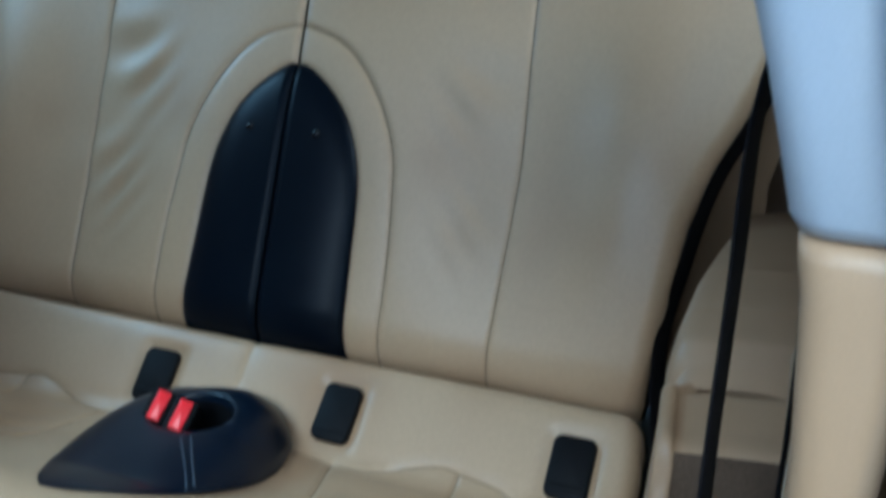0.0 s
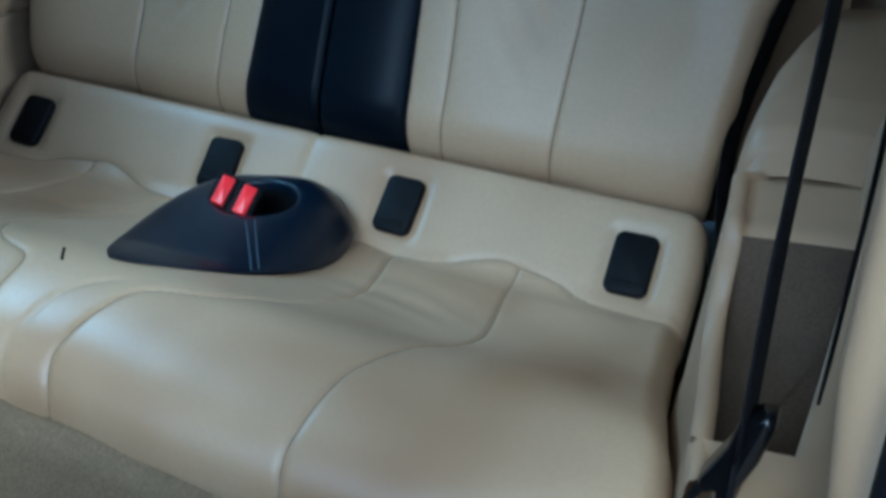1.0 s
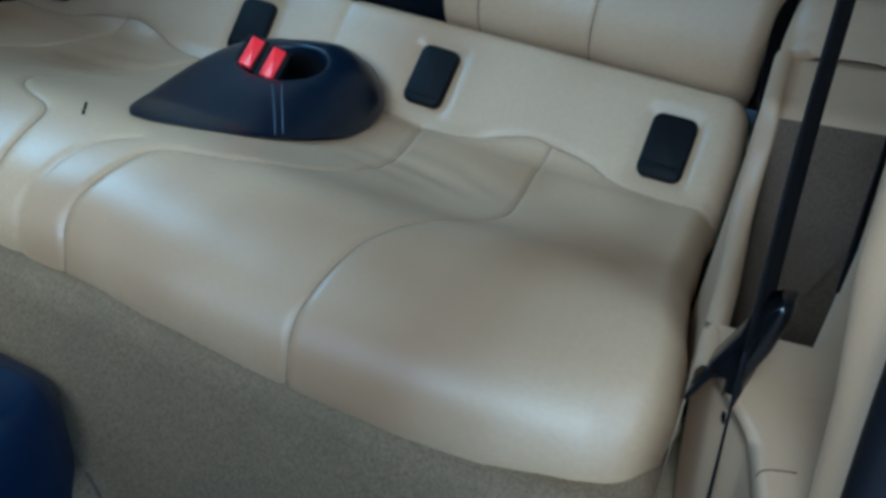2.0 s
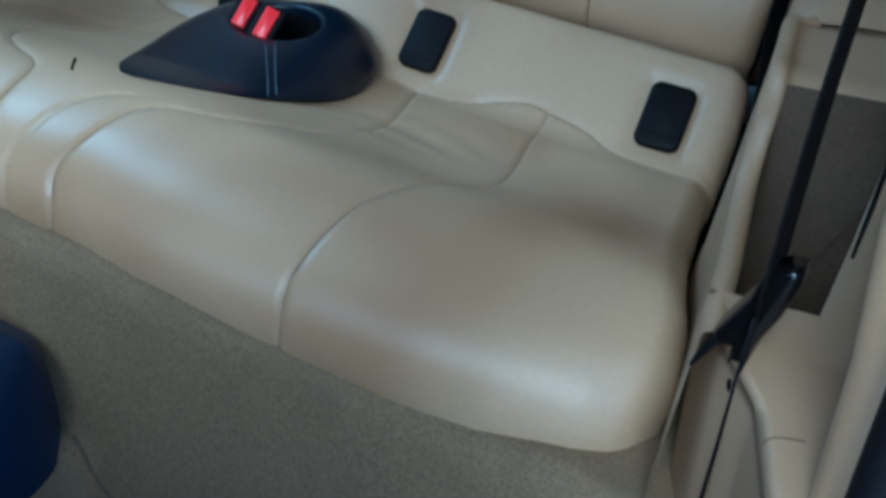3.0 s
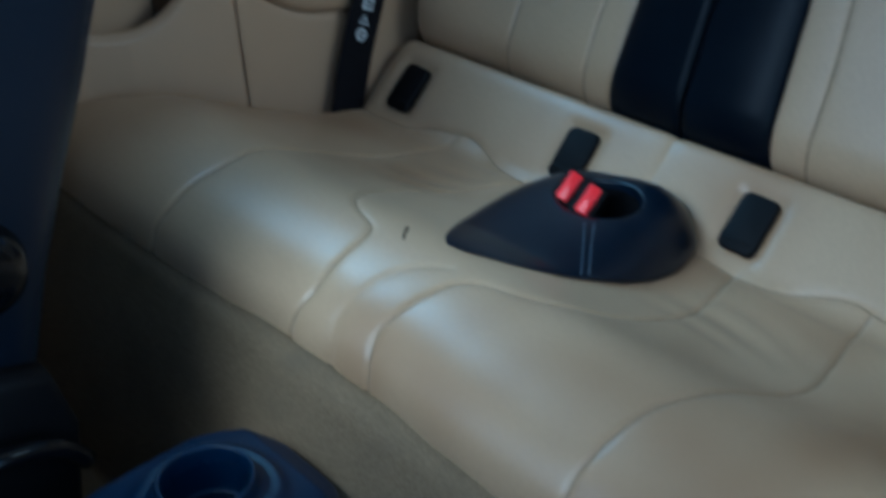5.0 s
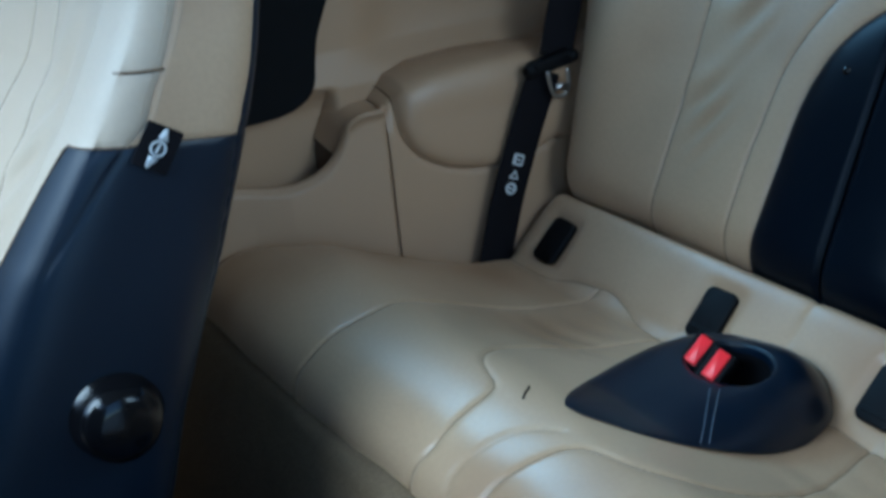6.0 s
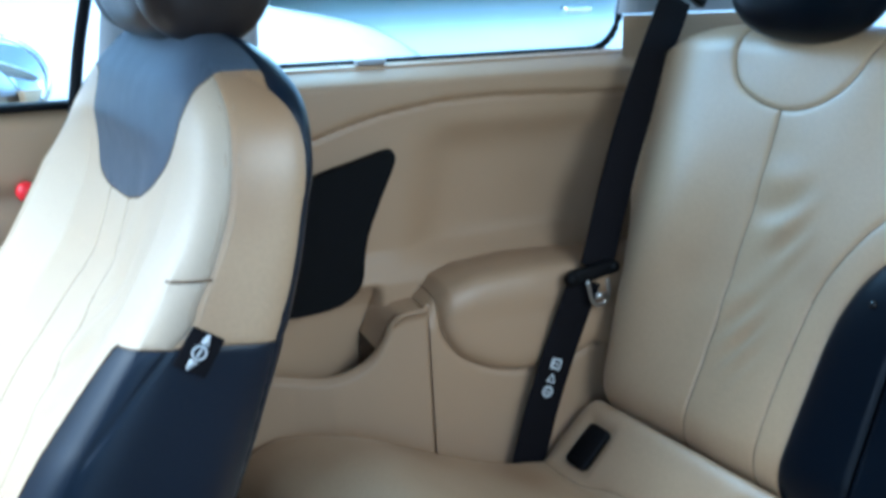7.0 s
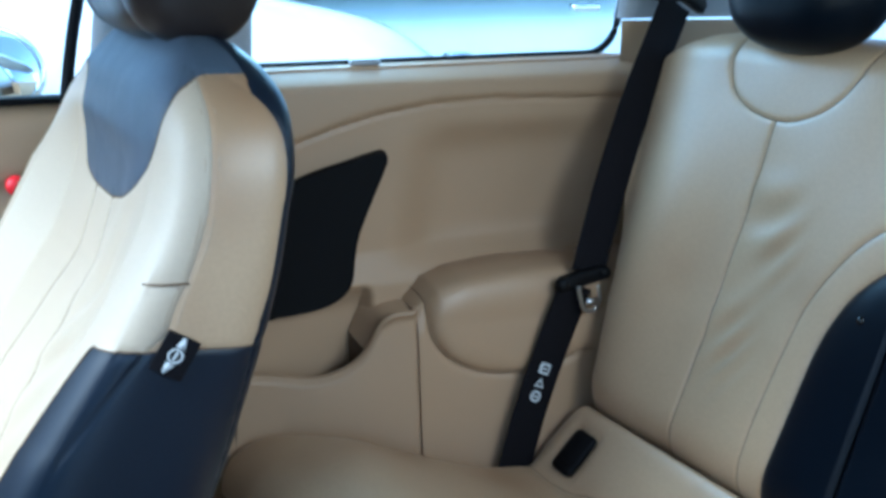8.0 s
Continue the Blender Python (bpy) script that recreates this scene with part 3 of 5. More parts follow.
def backrest(side):
    name = "rear_seat_half"
    b = thing(name, "cream leather rear backrest half with black middle panel" if side > 0 else "creased cream leather rear backrest half with black middle panel", "car seat", "rear backrests", at=(X0 + side * 0.28, 0.87, 0.39))
    nh, nu = 190, 170
    outline = BACK_EDGE if side > 0 else BACK_EDGE_FAR
    # the panel and its border lie a little closer to the split on the far half
    slim = [0.0 if side > 0 else 0.003 * min(1.0, max(0.0, h / 0.2)) * min(1.0, u / 0.03) for u, h in ARCH + PANEL]
    arch_line = [(u - k, h) for (u, h), k in zip(ARCH, slim)]
    panel_line = [(u - k, h) for (u, h), k in zip(PANEL, slim[len(ARCH):])]
    h = np.concatenate([np.linspace(-0.02, 0.56, nh - 26), np.linspace(0.563, 0.60, 26)])
    w = np.linspace(0, 1, nu)
    w = 1 - (1 - w) ** 1.15
    edge = np.interp(h, *np.array(outline).T)
    uu = 0.0015 + w[:, None] * (edge[None, :] - 0.0015)
    hh = np.repeat(h[None, :], nu, 0)
    seam = np.array([(0.292, -0.03), (0.294, 0.10), (0.297, 0.24), (0.292, 0.36), (0.290, 0.461)])
    lines = [smooth_line(q, 0.008) for q in (arch_line, panel_line, CAP, seam)]
    cu, ch = (uu[:-1, :-1] + uu[1:, 1:]) / 2, (hh[:-1, :-1] + hh[1:, 1:]) / 2
    reg = np.zeros(cu.shape, int)
    reg[cu > np.interp(ch, seam[:, 1], seam[:, 0])] = 1
    arch = [(-1, -1)] + [tuple(p) for p in smooth_line(arch_line, 0.008)] + [(-1, 0.381)]
    reg[inside(cu, ch, arch)] = 2
    reg[inside(cu, ch, [(-1, -1)] + [tuple(p) for p in smooth_line(panel_line, 0.008)] + [(-1, 0.334)])] = 3
    reg[inside(cu, ch, [tuple(p) for p in smooth_line(CAP, 0.008)])] = 4
    su, sh = snapped(uu, hh, reg, lines, 0.006)
    inner = (w > 0.001) & (w < 0.999)
    uu, hh = np.where(inner[:, None], su, uu), np.where(inner[:, None], sh, hh)
    d = away(uu, hh, lines)
    rel = stitch(d, 0.0022, 0.0014)
    # soft wrinkles beside the seam, stronger on the used seat
    amount = 0.0066 if side < 0 else 0.0026
    wr = np.exp(-(((uu - 0.245) / 0.045) ** 2)) * np.exp(-(((hh - 0.26) / 0.12) ** 2))
    rel += amount * wr * np.sin(95 * (hh + 0.9 * uu) + 3.0 * np.sin(23 * uu + 9 * hh)) * (0.55 + 0.45 * np.sin(31 * hh - 17 * uu + 1.3))
    rel += 0.0012 * np.sin(19 * hh + 13 * uu) * np.sin(27 * uu)
    rel -= 0.004 * np.exp(-(((uu - 0.505) / 0.014) ** 2)) * np.exp(-(((hh - 0.236 - 0.4 * (uu - 0.505)) / 0.006) ** 2)) * (side > 0)
    in_panel = inside(uu, hh, [(-1, -1)] + [tuple(p) for p in smooth_line(panel_line, 0.008)] + [(-1, 0.334)])
    dp = away(uu, hh, [lines[1]])
    rel += np.where(in_panel, 0.012 * (1 - np.exp(-dp / 0.02)), 0)
    # rounded border and a slightly hollow middle
    gap = np.clip((edge[None, :] - uu) / 0.020, 0, 1)
    rel -= 0.022 * (1 - np.sqrt(np.clip(1 - (1 - gap) ** 2, 0, 1)))
    rel += 0.024 * np.exp(-(((uu - 0.44) / 0.07) ** 2)) * np.exp(-(((hh - 0.25) / 0.20) ** 2))
    rel -= 0.016 * np.exp(-(((uu - 0.28) / 0.10) ** 2)) * np.exp(-(((hh - 0.22) / 0.16) ** 2))
    split = np.clip(uu / 0.010, 0, 1)
    rel -= 0.010 * (1 - np.sqrt(1 - (1 - split) ** 2 + 1e-9))
    low = np.clip((hh + 0.02) / 0.066, 0, 1)
    rel -= 0.050 * (1 - np.sqrt(1 - (1 - low) ** 2 + 1e-9))
    top = np.clip((0.60 - hh) / 0.07, 0, 1)
    rel -= 0.085 * (1 - np.sqrt(1 - (1 - top) ** 2 + 1e-9))
    base = np.array((X0, 0.832, 0.392))
    pts = base + np.stack([side * uu, 0 * uu, 0 * uu], -1) + hh[..., None] * np.array(BACK_DIR) + rel[..., None] * np.array(BACK_OUT)
    if side < 0:
        pts, reg = pts[::-1], reg[::-1]
    sheet(pts, reg, ["inner_panel", "outer_panel", "arch_border", "middle_panel", "shoulder_patch"], [CREAM, CREAM, CREAM, NAVY, CREAM], b, {3: "blue-black leather middle panel"}, seam=DITCH)
    # dark skirt behind the rolled edge
    rim = pts[0] if side < 0 else pts[-1]
    deep = np.array([0.0, 0.03, 0.05])
    skirt = rim[None] - deep[:, None, None] * np.array(BACK_OUT) - np.array((side * 0.004, 0, 0)) * (np.arange(3) > 0)[:, None, None]
    sheet(skirt if side > 0 else skirt[::-1], np.zeros((2, len(h) - 1), int), ["edge_skirt"], [RUBBER], b, {0: "black side cover"})
    # rear shell closes it
    bm = bmesh.new()
    rows = []
    for hv in np.linspace(-0.015, 0.575, 14):
        e2 = float(np.interp(hv, *np.array(outline).T)) - 0.012
        ring = []
        for uv, dv in ((0.004, -0.065), (e2, -0.065), (e2 - 0.01, -0.10), (0.004, -0.10)):
            p = Vector((X0 + side * uv, 0.832, 0.392)) + BACK_DIR * float(hv) + BACK_OUT * dv
            ring.append(bm.verts.new(p))
        rows.append(ring)
    for p, q in zip(rows[:-1], rows[1:]):
        for i in range(4):
            bm.faces.new((p[i], p[(i + 1) % 4], q[(i + 1) % 4], q[i]))
    bm.faces.new(rows[0])
    bm.faces.new(rows[-1][::-1])
    part("back_shell", bm, BLACK, b, "black rear shell", False)
    # button on the black panel
    p = Vector((X0 + side * 0.046, 0.832, 0.392)) + BACK_DIR * 0.249 + BACK_OUT * 0.0085
    turn = BACK_OUT.to_track_quat("Z", "Y").to_matrix().to_4x4()
    part("button", turned([(0, 0.004), (0.004, 0.0035), (0.0055, 0.001), (0.006, -0.003), (0, -0.004)], Matrix.Translation(p) @ turn, 16), GLOSS, b, "small black button")
    return b


for side in (1, -1):
    backrest(side)


def pad(name, centre, size, m, material, parent, power=2.6, label="", nu=48, nv=30, dent=None):
    """A rounded cushion: a superellipsoid."""
    a = np.linspace(0, 2 * np.pi, nu, endpoint=False)
    b = np.linspace(-np.pi / 2, np.pi / 2, nv)
    aa, bb = np.meshgrid(a, b, indexing="ij")
    sp = lambda v: np.sign(v) * np.abs(v) ** (2 / power)  # noqa: E731
    pts = np.stack([size[0] * sp(np.cos(aa)) * sp(np.cos(bb)), size[1] * sp(np.sin(aa)) * sp(np.cos(bb)), size[2] * sp(np.sin(bb))], -1)
    if dent is not None:
        pts = dent(pts)
    mm = np.array((Matrix.Translation(centre) @ m).to_4x4())
    pts = pts @ mm[:3, :3].T + mm[:3, 3]
    return sheet(pts, np.zeros((nu, nv - 1), int), [name], [material], parent, {0: label}, wrap=True)


def rear_headrest(side):
    hr = thing("rear_headrest", "glossy black leather rear headrest on two posts", "headrest", "rear headrests", at=(X0 + side * 0.295, 1.03, 0.93))
    base = Vector((X0 + side * 0.295, 0.832, 0.392)) + BACK_DIR * 0.642 + BACK_OUT * 0.012

    pad("pad", base, (0.130, 0.062, 0.092), pose(0, 0, 0, -18), NAVY, hr, 2.3, "padded blue-black leather")
    for k in (-1, 1):
        p = base + Vector((k * 0.05, 0.01, 0))
        part("post", tube([p - BACK_DIR * 0.12 - BACK_OUT * 0.05, p - BACK_DIR * 0.04 - BACK_OUT * 0.03], 0.006), METAL, hr, "steel post")
    return hr


for side in (1, -1):
    rear_headrest(side)


# ---------------------------------------------------------------- side panels
RIM = [(0.300, 0.470), (0.345, 0.466), (0.389, 0.462), (0.43, 0.456), (0.465, 0.459), (0.495, 0.472), (0.515, 0.490), (0.526, 0.508), (0.534, 0.526), (0.545, 0.538), (0.56, 0.544), (0.585, 0.546)]
ARM_ARC = [(0.604, 0.60), (0.605, 0.535), (0.609, 0.505), (0.622, 0.482), (0.640, 0.463), (0.686, 0.440), (0.746, 0.431), (0.813, 0.436), (0.86, 0.45)]
SPEAKER = [(0.330, 0.700), (0.447, 0.742), (0.502, 0.756), (0.552, 0.768), (0.566, 0.768), (0.571, 0.760), (0.566, 0.744), (0.543, 0.695), (0.524, 0.650), (0.517, 0.615), (0.514, 0.590), (0.507, 0.572), (0.490, 0.558), (0.459, 0.548), (0.40, 0.545), (0.33, 0.55)]
LOW_EDGE = [(0.28, 0.576), (0.348, 0.570), (0.415, 0.556), (0.507, 0.531), (0.576, 0.514), (0.70, 0.497), (0.75, 0.496), (0.83, 0.497), (0.98, 0.505)]
LOW_TOP = [(0.30, 0.622), (0.34, 0.614), (0.40, 0.596), (0.45, 0.578), (0.516, 0.559), (0.581, 0.542), (0.65, 0.537), (0.75, 0.530), (0.85, 0.526), (1.0, 0.526)]


LOW_TOP_NEAR = [(0.30, 0.594), (0.34, 0.584), (0.40, 0.575), (0.45, 0.566), (0.516, 0.551), (0.581, 0.540), (0.65, 0.537), (0.75, 0.533), (0.85, 0.533), (1.0, 0.537)]
RIM_NEAR = [(0.300, 0.470), (0.345, 0.466), (0.389, 0.462), (0.43, 0.458), (0.465, 0.461), (0.490, 0.474), (0.506, 0.497), (0.514, 0.522), (0.524, 0.533), (0.545, 0.536), (0.56, 0.539), (0.585, 0.544)]


LOW_EDGE_FAR = [(0.28, 0.616), (0.348, 0.608), (0.40, 0.588), (0.45, 0.560), (0.507, 0.539), (0.576, 0.521), (0.70, 0.498), (0.75, 0.490), (0.83, 0.487), (0.98, 0.495)]


def low_x(y, z, side=-1):
    """How far out the lower trim lies at a place along the car and a height."""
    edge, top = curve(LOW_EDGE if side > 0 else LOW_EDGE_FAR, y), curve(LOW_TOP_NEAR if side > 0 else LOW_TOP, y)
    return edge + (top - edge) * np.clip((z - 0.25) / 0.27, 0, 1) ** 0.8


CREASE = [(0.20, 0.70), (0.36, 0.755), (0.44, 0.785), (0.50, 0.803), (0.56, 0.817), (0.651, 0.829), (0.746, 0.831), (0.952, 0.822), (1.2, 0.815)]


def side_panel(side):
    p = thing("side_panel", ("scuffed" if side > 0 else "clean") + " beige rear side trim with armrest and open bin", "trim panel", "rear side trims", at=(side * 0.6, 0.6, 0.3))
    def out(yv):
        return np.interp(yv, [0.335, 0.50, 0.62, 0.80], [0.056, 0.044, 0.030, 0.020]) if side > 0 else 0.0 * yv

    flip = slice(None, None, -1) if side < 0 else slice(None)

    def put(pts, reg, names, mats, labels=None, seam=None):
        pts = pts.copy()
        pts[..., 0] = X0 + side * pts[..., 0]
        return sheet(pts[flip], reg[flip], names, mats, p, labels, seam=seam)

    # upper wall with its crease, hollow and ledge below the window
    y = np.linspace(0.336 if side > 0 else 0.215, 1.16, 200)
    z = np.linspace(0.46, 0.886, 110)
    yy, zz = np.meshgrid(y, z, indexing="ij")
    cre = np.interp(yy, *np.array(CREASE).T)
    x = 0.612 + out(yy)
    x += 0.026 * np.exp(-(((yy - 0.78 - 0.15 * (zz - 0.7)) / 0.155) ** 6)) * np.exp(-(((zz - 0.69) / 0.092) ** 6))
    x -= 0.010 / (1 + np.exp(-(zz - cre) / 0.003))
    x += 0.006 * np.exp(-(((zz - cre) / 0.004) ** 2))
    x -= 0.012 * np.clip((0.62 - zz) / 0.05, 0, 1)
    if side > 0:
        # the near lining turns inward behind the backrest
        x -= 0.075 * np.clip((yy - 0.88) / 0.26, 0, 1) ** 1.3
    x += (0.044 - 0.6 * out(yy)) * np.clip((0.572 - zz) / 0.02, 0, 1) * np.clip((0.545 - yy) / 0.012, 0, 1)
    ledge = np.clip((zz - 0.858) / 0.028, 0, 1)
    x += 0.040 * ledge**1.25
    reg = np.zeros((len(y) - 1, len(z) - 1), int)
    cz = (zz[:-1, :-1] + zz[1:, 1:]) / 2
    reg[cz > np.interp((yy[:-1, :-1] + yy[1:, 1:]) / 2, *np.array(CREASE).T)] = 1
    put(np.stack([x, yy, zz], -1), reg, ["upper_panel", "window_ledge"], [PLASTIC, PLASTIC])

    # armrest and the panel behind the trim joint
    y = np.linspace(0.5900, 0.98, 130)
    q = np.linspace(0, 1, 90)
    yy, qq = np.meshgrid(y, q, indexing="ij")
    top = np.interp(yy, [0.59, 0.602, 0.62, 0.66, 0.75, 0.98], [0.541, 0.553, 0.572, 0.583, 0.588, 0.578])
    zz = 0.235 + (top - 0.235) * np.clip(qq / 0.86, 0, 1)
    over = np.clip((qq - 0.86) / 0.14, 0, 1)
    arc = [smooth_line(ARM_ARC, 0.006)]
    pol = [tuple(v) for v in arc[0]] + [(1.2, 0.45), (1.2, 0.66), (0.604, 0.66)]
    reg = np.where(inside((yy[:-1, :-1] + yy[1:, 1:]) / 2, (zz[:-1, :-1] + zz[1:, 1:]) / 2, pol), 1, 0)
    sy, sz = snapped(yy, zz, reg, arc, 0.008)
    low = (qq < 0.84) & (yy > 0.592)
    yy, zz = np.where(low, sy, yy), np.where(low, sz, zz)
    x = low_x(yy, zz, side)
    d = away(yy, zz, arc)
    ins = inside(yy, zz, pol)
    x = x - np.where(ins, (0.016 if side < 0 else 0.004) * (1 - np.exp(-d / 0.010)), 0) + 0.004 * np.exp(-((d / 0.003) ** 2))
    rnd = np.clip((qq - 0.74) / 0.12, 0, 1)
    x = x + 0.022 * (1 - np.sqrt(1 - np.clip(rnd, 0, 1) ** 2 * 0.999)) * (over <= 0) + over * (0.622 + out(yy) - x) + 0.022 * (over > 0) * (1 - over)
    zz = zz + 0.004 * np.sin(over * np.pi) + 0.004 * over
    put(np.stack([x, yy, zz], -1), reg, ["lower_panel", "armrest"], [PLASTIC, PLASTIC], {1: "padded beige armrest"}, seam=DITCH if side < 0 else None)

    # bin wall with its rolled rim, bin floor and ends
    y = np.linspace(0.30, 0.602, 116)
    rim = smooth_line(RIM_NEAR if side > 0 else RIM, 0.004)
    top = np.interp(y, rim[:, 0], rim[:, 1])
    prof = [(0, 0.0)] + [(k / 30, k / 30) for k in range(1, 31)]
    rows = []
    closed = np.clip((y - 0.508) / 0.010, 0, 1) + np.clip((0.352 - y) / 0.012, 0, 1)
    for i, yv in enumerate(y):
        row = []
        back = 0.012 * (yv > 0.5875)
        lean = lambda zv: float(low_x(yv, zv, side)) + back  # noqa: E731
        for k in np.linspace(0, 1, 36):
            zv = 0.10 + (top[i] - 0.006 - 0.10) * k
            row.append((lean(zv), yv, zv))
        xt = lean(top[i])
        for a in np.linspace(0, 180, 9):
            row.append((xt + 0.007 - 0.007 * math.cos(radians(a)), yv, top[i] - 0.006 + 0.006 * math.sin(radians(a))))
        xb, zb = xt + 0.014, top[i] - 0.006
        for k in np.linspace(0, 1, 16)[1:]:
            into = (xb + 0.004 * k, yv, zb - (zb - 0.30) * k)
            flat = (xb + (0.630 + float(out(yv)) - xb) * k, yv, zb + 0.012 * k)
            c = min(1.0, float(closed[i]))
            row.append(tuple(into[j] * (1 - c) + flat[j] * c for j in range(3)))
        rows.append(row)
    pts = np.array(rows)
    reg = np.zeros((pts.shape[0] - 1, pts.shape[1] - 1), int)
    reg[:, 44:] = (closed[:-1] < 0.97)[:, None]
    # the bin's inside gets its shade from the darker colour
    put(pts, reg, ["bin_wall", "bin_inside"], [PLASTIC, BIN_SHADE_EDGE], {1: "inside of the bin, its shade put in as dark brown"})
    # outer lining of the bin
    y = np.linspace(0.33, 0.54, 22)
    q = np.linspace(0, 1, 30)
    yy, qq = np.meshgrid(y, q, indexing="ij")
    if side > 0:
        lip = np.interp(yy, [0.33, 0.36, 0.43, 0.50, 0.53], [0.464, 0.464, 0.478, 0.515, 0.540])
        zz = 0.28 + (lip - 0.28) * np.clip(qq / 0.7, 0, 1) + 0.004 * np.sin(np.clip((qq - 0.7) / 0.3, 0, 1) * 3.1)
        x = 0.642 + 0.036 * np.clip((qq - 0.72) / 0.28, 0, 1)
    else:
        zz = 0.28 + 0.295 * qq
        x = 0.634 - 0.028 * np.clip((zz - 0.54) / 0.035, 0, 1)
    put(np.stack([x, yy, zz], -1), np.zeros((21, 29), int), ["bin_lining"], [PLASTIC])
    bm = block((min(X0 + side * 0.56, X0 + side * 0.64), 0.33, 0.290), (max(X0 + side * 0.56, X0 + side * 0.64), 0.54, 0.300), 0)
    part("bin_floor", bm, CARPET, p, "dusty brown carpet in the bin", False)

    for y0, y1, top in ((0.519, 0.526, 0.524 if side > 0 else 0.486), (0.334, 0.342, 0.452)):
        lo, hi = sorted((X0 + side * (0.612 if y0 < 0.4 else 0.576), X0 + side * (0.668 if side > 0 else 0.640)))
        part("bin_end", block((lo, y0, 0.285), (hi, y1, top), 0.002), BIN_SHADE_EDGE, p, "end of the bin, its shade put in as dark brown")
    # speaker, on the far side only
    if side < 0:
        outline = smooth_line(SPEAKER + SPEAKER[:1], 0.006)[:-1]
        bm = bmesh.new()
        lo = [bm.verts.new((X0 + side * 0.604, a, b)) for a, b in outline]
        mid = outline.mean(0)
        hi = [bm.verts.new((X0 + side * 0.592, *(mid + (np.array(o) - mid) * 0.975))) for o in outline]
        n = len(lo)
        for i in range(n):
            bm.faces.new((lo[i], lo[(i + 1) % n], hi[(i + 1) % n], hi[i]))
        bm.faces.new(hi)
        part("speaker_grille", bm, GRILLE, p, "black cloth speaker grille", False)
    return p


for side in (-1, 1):
    side_panel(side)


